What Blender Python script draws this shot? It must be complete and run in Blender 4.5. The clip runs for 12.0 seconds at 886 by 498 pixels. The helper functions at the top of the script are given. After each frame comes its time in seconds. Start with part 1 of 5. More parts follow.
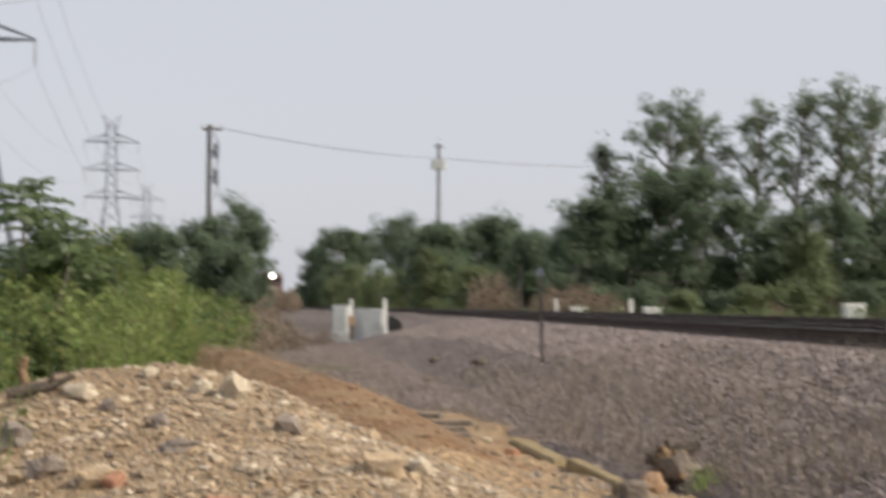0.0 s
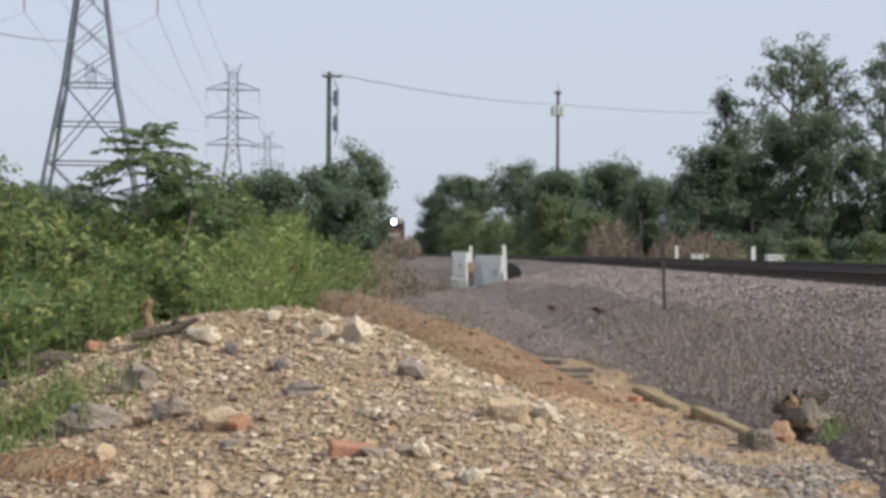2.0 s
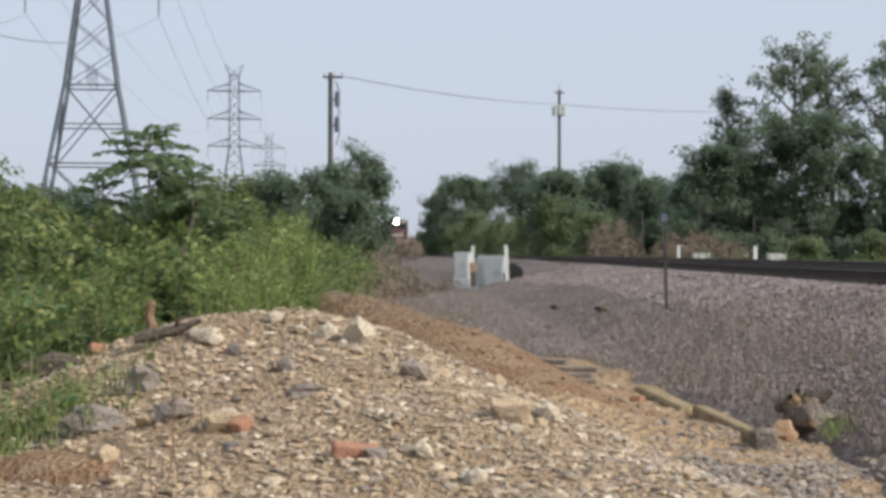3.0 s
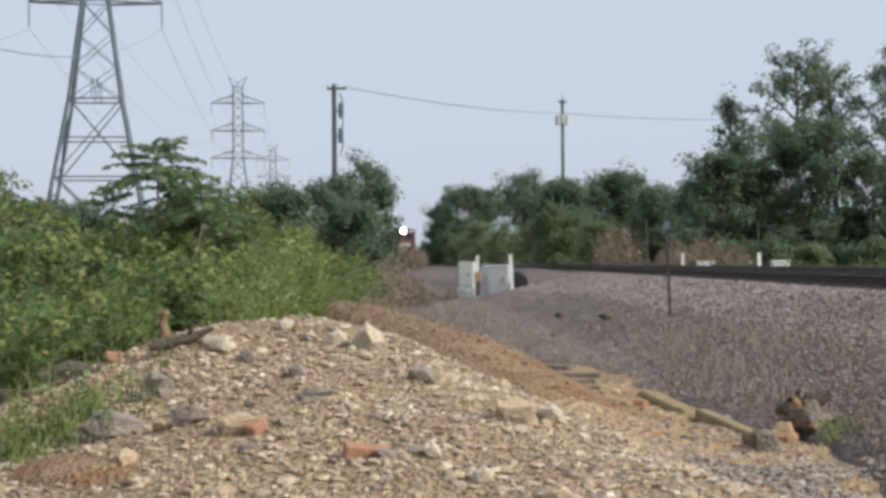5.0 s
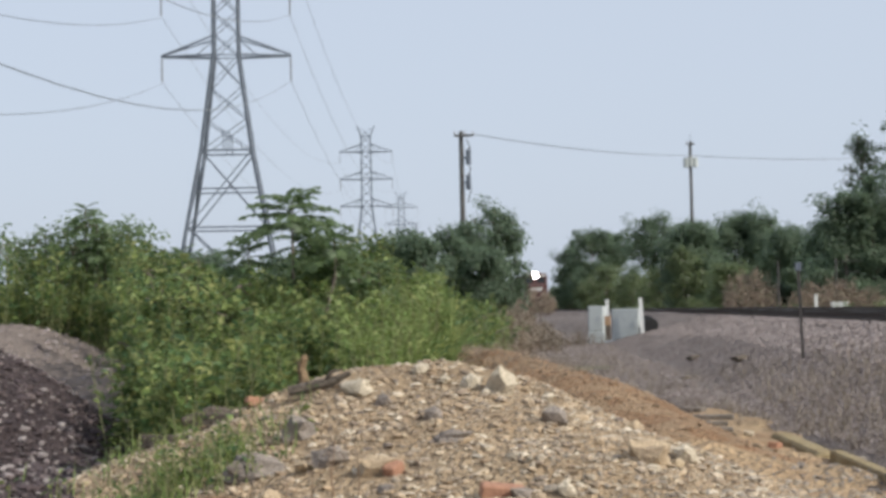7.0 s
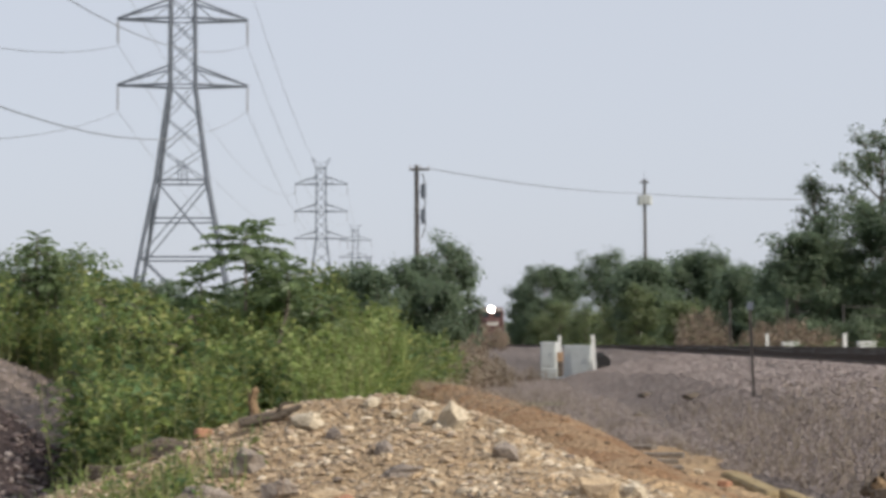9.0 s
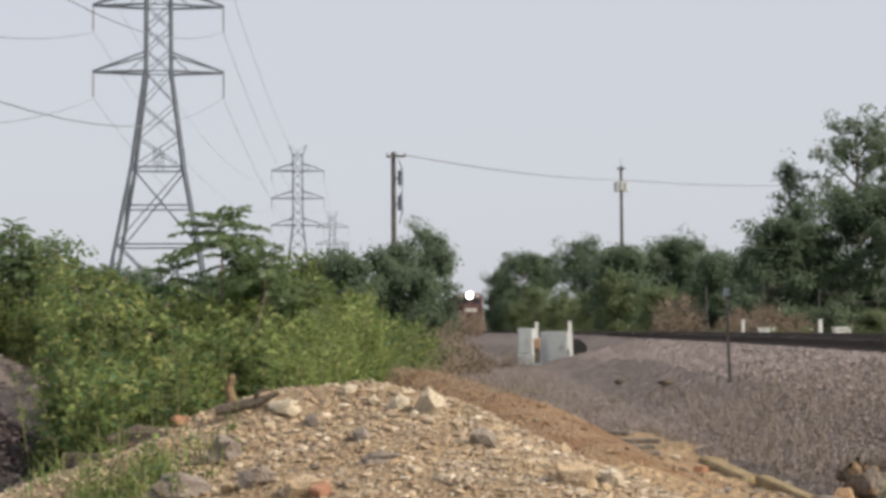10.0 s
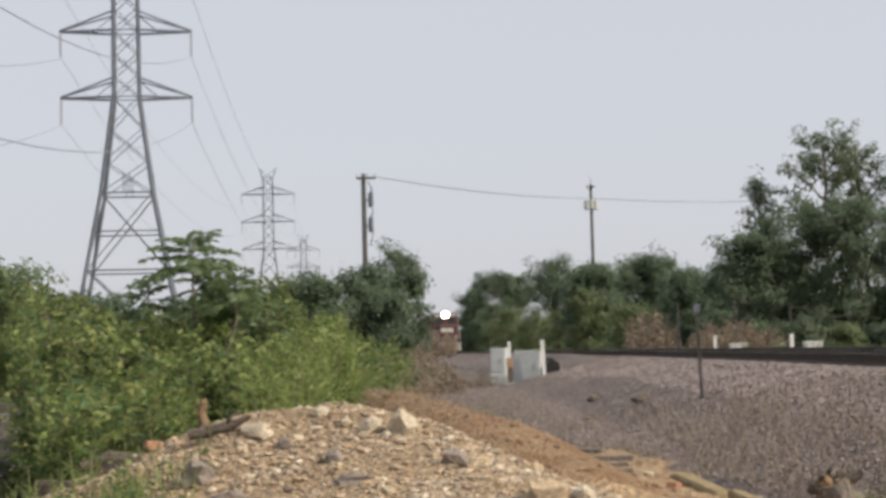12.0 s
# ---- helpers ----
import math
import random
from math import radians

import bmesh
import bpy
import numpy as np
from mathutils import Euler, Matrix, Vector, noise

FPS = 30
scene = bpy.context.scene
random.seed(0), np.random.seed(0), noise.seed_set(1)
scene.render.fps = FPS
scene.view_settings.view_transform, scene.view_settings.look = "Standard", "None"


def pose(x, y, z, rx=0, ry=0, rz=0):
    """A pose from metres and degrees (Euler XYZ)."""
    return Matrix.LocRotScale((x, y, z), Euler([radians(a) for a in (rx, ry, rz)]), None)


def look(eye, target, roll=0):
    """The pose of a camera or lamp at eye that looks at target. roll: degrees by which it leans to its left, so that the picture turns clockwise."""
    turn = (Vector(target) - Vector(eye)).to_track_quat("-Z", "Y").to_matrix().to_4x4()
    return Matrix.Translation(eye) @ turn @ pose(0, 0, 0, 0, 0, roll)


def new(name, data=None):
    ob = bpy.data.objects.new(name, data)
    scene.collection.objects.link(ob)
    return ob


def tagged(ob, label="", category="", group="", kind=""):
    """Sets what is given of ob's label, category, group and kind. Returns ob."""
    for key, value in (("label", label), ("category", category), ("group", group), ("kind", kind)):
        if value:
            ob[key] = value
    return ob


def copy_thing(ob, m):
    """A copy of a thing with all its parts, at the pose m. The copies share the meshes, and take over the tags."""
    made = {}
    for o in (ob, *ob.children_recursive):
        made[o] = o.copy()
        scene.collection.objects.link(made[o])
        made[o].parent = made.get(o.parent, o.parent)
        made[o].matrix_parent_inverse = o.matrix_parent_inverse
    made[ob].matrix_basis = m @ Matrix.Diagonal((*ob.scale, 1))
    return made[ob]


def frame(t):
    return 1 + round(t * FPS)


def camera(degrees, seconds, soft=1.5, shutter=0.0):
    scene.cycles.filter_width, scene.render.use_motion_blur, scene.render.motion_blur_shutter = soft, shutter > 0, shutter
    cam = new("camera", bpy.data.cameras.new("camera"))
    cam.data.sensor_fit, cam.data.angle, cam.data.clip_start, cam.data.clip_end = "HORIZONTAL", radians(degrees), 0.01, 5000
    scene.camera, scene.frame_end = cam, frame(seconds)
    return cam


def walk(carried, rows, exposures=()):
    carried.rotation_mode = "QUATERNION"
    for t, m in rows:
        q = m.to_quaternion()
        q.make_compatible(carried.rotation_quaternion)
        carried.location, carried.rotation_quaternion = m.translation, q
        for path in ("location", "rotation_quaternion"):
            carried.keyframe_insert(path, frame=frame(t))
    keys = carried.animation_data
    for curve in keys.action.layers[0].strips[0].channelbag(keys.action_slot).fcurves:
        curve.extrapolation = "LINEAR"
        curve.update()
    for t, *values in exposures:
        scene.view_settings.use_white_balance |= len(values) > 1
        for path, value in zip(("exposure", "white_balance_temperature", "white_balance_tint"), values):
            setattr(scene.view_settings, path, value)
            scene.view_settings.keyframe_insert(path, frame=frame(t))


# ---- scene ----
cam = camera(30.2, 12.0, soft=3.6, shutter=0.4)
# seconds, place of the eye, then the turn in degrees
ROWS = [
    (0.0, 0.035, 0.234, 1.530, 91.96, -0.06, -3.80),
    (0.1, 0.003, 0.166, 1.529, 91.35, -0.10, -4.66),
    (0.2, 0.011, 0.170, 1.527, 90.76, -0.11, -4.67),
    (0.3, 0.017, 0.193, 1.526, 90.10, -0.36, -4.13),
    (0.4, 0.003, 0.280, 1.512, 89.71, -0.31, -3.58),
    (0.5, 0.016, 0.317, 1.528, 89.50, -0.70, -2.84),
    (0.6, 0.007, 0.295, 1.514, 89.57, -0.67, -2.20),
    (0.7, 0.009, 0.305, 1.519, 89.71, -0.61, -1.47),
    (0.8, 0.024, 0.279, 1.524, 89.84, -0.60, -0.79),
    (0.9, 0.022, 0.261, 1.513, 89.96, -0.36, -0.27),
    (1.0, 0.004, 0.394, 1.518, 90.01, -0.65, 0.06),
    (1.5, 0.004, 0.381, 1.514, 90.10, -0.41, 0.28),
    (2.0, 0.008, 0.384, 1.511, 90.11, -0.25, 0.33),
    (2.5, 0.009, 0.374, 1.512, 90.11, -0.11, 0.37),
    (3.0, 0.008, 0.375, 1.512, 90.12, 0.00, 0.40),
    (5.0, 0.003, 0.112, 1.498, 90.47, 0.51, 0.56),
    (5.5, 0.009, -0.140, 1.491, 90.73, 0.82, 1.56),
    (6.0, 0.008, -0.153, 1.489, 91.10, 0.94, 3.01),
    (6.5, 0.006, -0.184, 1.495, 91.53, 1.11, 4.47),
    (7.0, -0.006, -0.095, 1.490, 92.13, 1.25, 5.06),
    (7.2, -0.004, -0.063, 1.482, 92.44, 1.50, 3.63),
    (8.8, 0.008, -0.110, 1.494, 93.07, 0.45, 4.13),
    (9.0, -0.006, -0.084, 1.492, 93.29, 0.39, 3.41),
    (9.5, -0.007, -0.080, 1.492, 92.75, 0.45, 2.58),
    (10.0, -0.007, -0.082, 1.492, 92.82, 0.52, 2.61),
    (10.5, -0.011, -0.095, 1.484, 93.40, 0.60, 2.61),
    (11.0, -0.007, -0.121, 1.491, 93.89, 0.66, 2.64),
    (11.5, 0.001, -0.131, 1.485, 93.86, 0.84, 0.96),
    (12.0, 0.008, -0.127, 1.489, 93.53, 1.52, 1.67),
]
walk(cam, [(t, pose(x, y, z, rx, ry, rz)) for t, x, y, z, rx, ry, rz in ROWS],
     exposures=[(0.0, 0.12, 6850, 12), (1.0, 0.12, 6650, 11), (1.6, 0.12, 6250, 10), (5.0, 0.12, 6200, 9), (7.0, 0.12, 6150, 8), (9.0, 0.12, 6550, 10), (10.0, 0.12, 6800, 11), (12.0, 0.12, 6850, 11)])

# ---- light: hazy summer afternoon, sun high over the tracks ----
SUN_EL, SUN_AZ = 36.0, 114.0  # azimuth clockwise from the line of sight (+y)
world = bpy.data.worlds.new("sky")
scene.world = world
world.use_nodes = True
wn = world.node_tree
wn.nodes.clear()
sky = wn.nodes.new("ShaderNodeTexSky")
sky.sky_type, sky.sun_disc = "NISHITA", False
sky.sun_elevation, sky.sun_rotation = radians(SUN_EL), radians(SUN_AZ)
sky.air_density, sky.dust_density, sky.ozone_density = 1.0, 3.0, 1.0
haze = wn.nodes.new("ShaderNodeMix")
haze.data_type = "RGBA"
haze.inputs[0].default_value = 0.8
haze.inputs[7].default_value = (6.35, 6.75, 7.6, 1)
bg = wn.nodes.new("ShaderNodeBackground")
bg.inputs[1].default_value = 0.1
wo = wn.nodes.new("ShaderNodeOutputWorld")
wn.links.new(sky.outputs[0], haze.inputs[6])
wn.links.new(haze.outputs[2], bg.inputs[0])
wn.links.new(bg.outputs[0], wo.inputs[0])
sun = new("sun", bpy.data.lights.new("sun", "SUN"))
sun.data.energy, sun.data.angle, sun.data.color = 4.2, radians(1.0), (1.0, 0.93, 0.81)
_el, _az = radians(SUN_EL), radians(SUN_AZ)
sun.matrix_basis = look((math.sin(_az) * math.cos(_el) * 60, math.cos(_az) * math.cos(_el) * 60, math.sin(_el) * 60), (0, 0, 0))

# ---- materials ----
def mat(name, colours, scale=4.0, rough=0.9, bump=0.3, fine=9.0, metal=0.0, pick="", glow=0.0, thin=0.0, vary=0.35, broad=0.0, wax=0.0):
    """colours: two or more base colours. pick: "" mixes them by a broad noise, "island" or "object" picks one a piece."""
    m = bpy.data.materials.new(name)
    m.use_nodes = True
    n, l = m.node_tree.nodes, m.node_tree.links
    p = n["Principled BSDF"]
    co = n.new("ShaderNodeTexCoord")
    ramp = n.new("ShaderNodeValToRGB")
    while len(ramp.color_ramp.elements) < len(colours):
        ramp.color_ramp.elements.new(0.5)
    lo, hi = (0.0, 1.0) if pick else (0.32, 0.68)
    for i, c in enumerate(colours):
        ramp.color_ramp.elements[i].position = lo + (hi - lo) * i / max(1, len(colours) - 1)
        ramp.color_ramp.elements[i].color = (*c, 1)
    big = n.new("ShaderNodeTexNoise")
    big.inputs["Scale"].default_value, big.inputs["Detail"].default_value = scale, 4
    l.new(co.outputs["Object"], big.inputs["Vector"])
    if pick == "island":
        g = n.new("ShaderNodeNewGeometry")
        l.new(g.outputs["Random Per Island"], ramp.inputs[0])
    elif pick == "object":
        g = n.new("ShaderNodeObjectInfo")
        l.new(g.outputs["Random"], ramp.inputs[0])
    else:
        l.new(big.outputs[0], ramp.inputs[0])
    small = n.new("ShaderNodeTexNoise")
    small.inputs["Scale"].default_value, small.inputs["Detail"].default_value = scale * fine, 3
    l.new(co.outputs["Object"], small.inputs["Vector"])
    mix = n.new("ShaderNodeMix")
    mix.data_type, mix.blend_type = "RGBA", "MULTIPLY"
    mix.inputs[0].default_value = 1.0
    val = n.new("ShaderNodeMapRange")
    val.inputs[1].default_value, val.inputs[2].default_value = 0.3, 0.7
    val.inputs[3].default_value, val.inputs[4].default_value = 1 - vary, 1 + vary * 0.6
    l.new(small.outputs[0], val.inputs[0])
    l.new(ramp.outputs[0], mix.inputs[6])
    l.new(val.outputs[0], mix.inputs[7])
    if broad:
        wide = n.new("ShaderNodeMapRange")
        wide.inputs[1].default_value, wide.inputs[2].default_value = 0.35, 0.65
        wide.inputs[3].default_value, wide.inputs[4].default_value = 1 - broad, 1 + broad
        times = n.new("ShaderNodeMath")
        times.operation = "MULTIPLY"
        l.new(big.outputs[0], wide.inputs[0])
        l.new(wide.outputs[0], times.inputs[0])
        l.new(val.outputs[0], times.inputs[1])
        l.new(times.outputs[0], mix.inputs[7])
    l.new(mix.outputs[2], p.inputs["Base Color"])
    p.inputs["Roughness"].default_value, p.inputs["Metallic"].default_value = rough, metal
    p.inputs["Specular IOR Level"].default_value = wax or (0.75 if thin > 0.3 else 0.25)  # leaves are waxy, and glossed further to lift their darks as haze would
    if bump:
        b = n.new("ShaderNodeBump")
        b.inputs["Strength"].default_value, b.inputs["Distance"].default_value = bump, 0.3 / scale
        l.new(small.outputs[0], b.inputs["Height"])
        l.new(b.outputs[0], p.inputs["Normal"])
    if glow:
        p.inputs["Emission Color"].default_value = (*colours[0], 1)
        p.inputs["Emission Strength"].default_value = glow
    if thin:
        t = n.new("ShaderNodeBsdfTranslucent")
        l.new(mix.outputs[2], t.inputs[0])
        s = n.new("ShaderNodeMixShader")
        s.inputs[0].default_value = thin
        l.new(p.outputs[0], s.inputs[1])
        l.new(t.outputs[0], s.inputs[2])
        l.new(s.outputs[0], n["Material Output"].inputs[0])
    return m


M = {
    "field": mat("field", [(0.10, 0.12, 0.05), (0.17, 0.15, 0.08)], 0.4, bump=0.4),
    "dirt": mat("dirt", [(0.318, 0.202, 0.116), (0.404, 0.288, 0.172), (0.344, 0.224, 0.129)], 0.9, bump=0.7, fine=14),
    "rubble_soil": mat("rubble_soil", [(0.353, 0.249, 0.150), (0.447, 0.331, 0.211)], 2.0, bump=0.9, fine=12),
    "rubble": mat("rubble", [(0.533, 0.421, 0.297), (0.421, 0.305, 0.194), (0.688, 0.593, 0.464), (0.284, 0.215, 0.159), (0.490, 0.370, 0.245), (0.181, 0.146, 0.125), (0.585, 0.469, 0.331), (0.361, 0.258, 0.168)], 6, bump=0.5, pick="island"),
    "stone_pick": mat("stone_pick", [(0.579, 0.475, 0.336), (0.456, 0.330, 0.208), (0.666, 0.576, 0.440), (0.351, 0.271, 0.192), (0.526, 0.407, 0.264), (0.246, 0.203, 0.168)], 1.5, bump=0.4, pick="object"),
    "ballast_pick": mat("ballast_pick", [(0.306, 0.266, 0.234), (0.211, 0.180, 0.162), (0.396, 0.347, 0.310), (0.171, 0.149, 0.140)], 1.5, bump=0.3, pick="object"),
    "limestone": mat("limestone", [(0.509, 0.390, 0.256), (0.395, 0.297, 0.200)], 7, bump=0.6),
    "white_stone": mat("white_stone", [(0.597, 0.517, 0.400), (0.474, 0.398, 0.296)], 8, bump=0.6),
    "grey_stone": mat("grey_stone", [(0.215, 0.181, 0.159), (0.310, 0.262, 0.224)], 8, bump=0.6),
    "brick": mat("brick", [(0.430, 0.232, 0.150), (0.327, 0.172, 0.112)], 14, bump=0.5),
    "ballast_bed": mat("ballast_bed", [(0.221, 0.180, 0.167), (0.302, 0.252, 0.234), (0.252, 0.203, 0.184)], 0.8, bump=1.0, fine=22, vary=0.45),
    "ballast": mat("ballast", [(0.324, 0.275, 0.257), (0.221, 0.184, 0.176), (0.423, 0.365, 0.342), (0.284, 0.225, 0.211), (0.180, 0.153, 0.149), (0.360, 0.302, 0.279)], 12, bump=0.3, pick="island"),
    "gravel": mat("gravel", [(0.16, 0.135, 0.13), (0.09, 0.08, 0.08), (0.22, 0.19, 0.18), (0.34, 0.30, 0.28), (0.12, 0.10, 0.10)], 12, bump=0.3, pick="island"),
    "dark_gravel": mat("dark_gravel", [(0.085, 0.064, 0.066), (0.055, 0.042, 0.045), (0.12, 0.09, 0.09), (0.33, 0.29, 0.275), (0.07, 0.053, 0.055), (0.10, 0.076, 0.075), (0.16, 0.125, 0.12), (0.06, 0.046, 0.048)], 12, bump=0.3, pick="island"),
    "dark_gravel_bed": mat("dark_gravel_bed", [(0.065, 0.047, 0.049), (0.095, 0.071, 0.070)], 1.2, bump=0.9, fine=20),
    "grey_mix": mat("grey_mix", [(0.34, 0.29, 0.245), (0.23, 0.195, 0.17), (0.43, 0.37, 0.31), (0.17, 0.145, 0.13), (0.30, 0.25, 0.21)], 12, bump=0.3, pick="island"),
    "clod": mat("clod", [(0.310, 0.206, 0.129), (0.232, 0.150, 0.095), (0.361, 0.267, 0.181), (0.189, 0.138, 0.095)], 12, bump=0.3, pick="island"),
    "red_dirt": mat("red_dirt", [(0.361, 0.202, 0.107), (0.430, 0.297, 0.181), (0.327, 0.189, 0.103), (0.396, 0.258, 0.150)], 2.2, bump=1.0, fine=14),
    "gravel_bed": mat("gravel_bed", [(0.28, 0.225, 0.195), (0.36, 0.295, 0.26)], 1.2, bump=0.9, fine=20),
    "rail": mat("rail", [(0.055, 0.042, 0.036), (0.085, 0.06, 0.048)], 6, rough=0.75, bump=0.2, metal=0.3),
    "rail_head": mat("rail_head", [(0.30, 0.30, 0.31), (0.38, 0.37, 0.37)], 6, rough=0.35, bump=0.05, metal=0.9),
    "tie": mat("tie", [(0.075, 0.06, 0.05), (0.12, 0.10, 0.085)], 3, bump=0.6),
    "wood": mat("wood", [(0.378, 0.301, 0.172), (0.275, 0.206, 0.112)], 5, bump=0.6),
    "dark_wood": mat("dark_wood", [(0.10, 0.08, 0.065), (0.17, 0.14, 0.11)], 5, bump=0.6),
    "pole_wood": mat("pole_wood", [(0.085, 0.08, 0.078), (0.13, 0.122, 0.115)], 3, bump=0.4),
    "root": mat("root", [(0.20, 0.135, 0.08), (0.32, 0.22, 0.13)], 6, bump=0.7),
    "bark": mat("bark", [(0.16, 0.135, 0.11), (0.24, 0.20, 0.17)], 4, bump=0.6),
    "steel": mat("steel", [(0.105, 0.12, 0.15), (0.145, 0.165, 0.20)], 1.5, rough=0.7, bump=0.05, metal=0.1),
    "rust_steel": mat("rust_steel", [(0.10, 0.075, 0.06), (0.16, 0.11, 0.08)], 8, rough=0.8, bump=0.2, metal=0.3),
    "insulator": mat("insulator", [(0.30, 0.29, 0.30), (0.36, 0.35, 0.36)], 2, rough=0.3, bump=0),
    "wire": mat("wire", [(0.22, 0.23, 0.25), (0.26, 0.27, 0.29)], 1, rough=0.5, bump=0, metal=0.5),
    "cabinet": mat("cabinet", [(0.497, 0.520, 0.511), (0.442, 0.460, 0.451)], 2, rough=0.55, bump=0.05, vary=0.12),
    "white_paint": mat("white_paint", [(0.736, 0.736, 0.718), (0.681, 0.672, 0.644)], 5, rough=0.5, bump=0.05, vary=0.1),
    "black": mat("black", [(0.02, 0.02, 0.022), (0.035, 0.034, 0.033)], 4, rough=0.7, bump=0.1),
    "loco_red": mat("loco_red", [(0.085, 0.045, 0.045), (0.115, 0.06, 0.055)], 1.5, rough=0.5, bump=0.05),
    "loco_dark": mat("loco_dark", [(0.05, 0.045, 0.045), (0.08, 0.07, 0.065)], 1.5, rough=0.6, bump=0.05),
    "loco_grey": mat("loco_grey", [(0.45, 0.43, 0.40), (0.55, 0.53, 0.50)], 1.5, rough=0.5, bump=0.05),
    "glass": mat("glass", [(0.03, 0.035, 0.04), (0.04, 0.045, 0.05)], 1.0, rough=0.08, bump=0),
    "headlight": mat("headlight", [(1.0, 0.97, 0.9), (1.0, 0.97, 0.9)], 1.0, glow=14.0, bump=0),
    "weed": mat("weed", [(0.154, 0.22, 0.070), (0.253, 0.30, 0.090), (0.099, 0.15, 0.060), (0.374, 0.38, 0.140), (0.160, 0.225, 0.075), (0.099, 0.175, 0.075), (0.132, 0.19, 0.070)], 1.3, fine=20, rough=0.55, bump=0, pick="island", thin=0.5, broad=0.4, wax=0.35),
    "weed_pale": mat("weed_pale", [(0.263, 0.33, 0.100), (0.179, 0.26, 0.075), (0.357, 0.39, 0.150)], 3, rough=0.6, bump=0, pick="island", thin=0.35, wax=0.35),
    "sumac": mat("sumac", [(0.16, 0.225, 0.115), (0.20, 0.27, 0.127), (0.24, 0.31, 0.149)], 3, rough=0.5, bump=0, pick="island", thin=0.65),
    # tree greens with distance haze put into the colour: paler and bluer
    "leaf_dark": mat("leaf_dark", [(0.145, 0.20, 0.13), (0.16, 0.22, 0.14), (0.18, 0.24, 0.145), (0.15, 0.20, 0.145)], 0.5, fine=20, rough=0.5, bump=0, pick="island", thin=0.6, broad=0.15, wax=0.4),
    "leaf_mid": mat("leaf_mid", [(0.15, 0.20, 0.125), (0.175, 0.23, 0.14), (0.195, 0.25, 0.15), (0.145, 0.19, 0.13)], 0.5, fine=20, rough=0.5, bump=0, pick="island", thin=0.6, broad=0.2, wax=0.4),
    "leaf_light": mat("leaf_light", [(0.17, 0.22, 0.10), (0.205, 0.25, 0.115), (0.145, 0.19, 0.095)], 0.5, fine=20, rough=0.45, bump=0, pick="island", thin=0.6, broad=0.2),
    "dry_brush": mat("dry_brush", [(0.33, 0.255, 0.20), (0.27, 0.21, 0.165), (0.38, 0.30, 0.24), (0.23, 0.215, 0.135)], 3, bump=0, pick="island", thin=0.2),
    "dead_grass": mat("dead_grass", [(0.25, 0.21, 0.165), (0.20, 0.165, 0.13), (0.31, 0.26, 0.20)], 3, bump=0, pick="island", thin=0.2),
    "sandstone": mat("sandstone", [(0.430, 0.284, 0.181), (0.344, 0.224, 0.138)], 6, bump=0.5),
    "pebble": mat("pebble", [(0.361, 0.301, 0.224), (0.284, 0.241, 0.194), (0.430, 0.361, 0.275), (0.224, 0.189, 0.163)], 12, bump=0.3, pick="island"),
    "stalk": mat("stalk", [(0.22, 0.25, 0.11), (0.28, 0.26, 0.15)], 3, bump=0, pick="island"),
    "dead_stalk": mat("dead_stalk", [(0.17, 0.11, 0.07), (0.25, 0.17, 0.11)], 3, bump=0, pick="island"),
}

# ---- mesh helpers ----
rng = np.random.default_rng(7)


def mesh(name, v, f, material):
    """A mesh from an array of corners and an array of faces that all have as many corners."""
    v, f = np.asarray(v, np.float32), np.asarray(f, np.int32)
    me = bpy.data.meshes.new(name)
    me.vertices.add(len(v))
    me.vertices.foreach_set("co", v.ravel())
    me.loops.add(f.size)
    me.loops.foreach_set("vertex_index", f.ravel())
    me.polygons.add(len(f))
    me.polygons.foreach_set("loop_start", np.arange(len(f), dtype=np.int32) * f.shape[1])
    me.update(calc_edges=True)
    me.validate()
    me.shade_flat()
    me.materials.append(M[material])
    return me


def part(name, data, parent, label=""):
    ob = new(name, data)
    ob.parent = parent
    return tagged(ob, label)


def thing(name, label, category, group="", x=0, y=0, z=0, rz=0, data=None, kind=""):
    ob = new(name, data)
    ob.matrix_basis = pose(x, y, z, 0, 0, rz)
    return tagged(ob, label, category, group, kind)


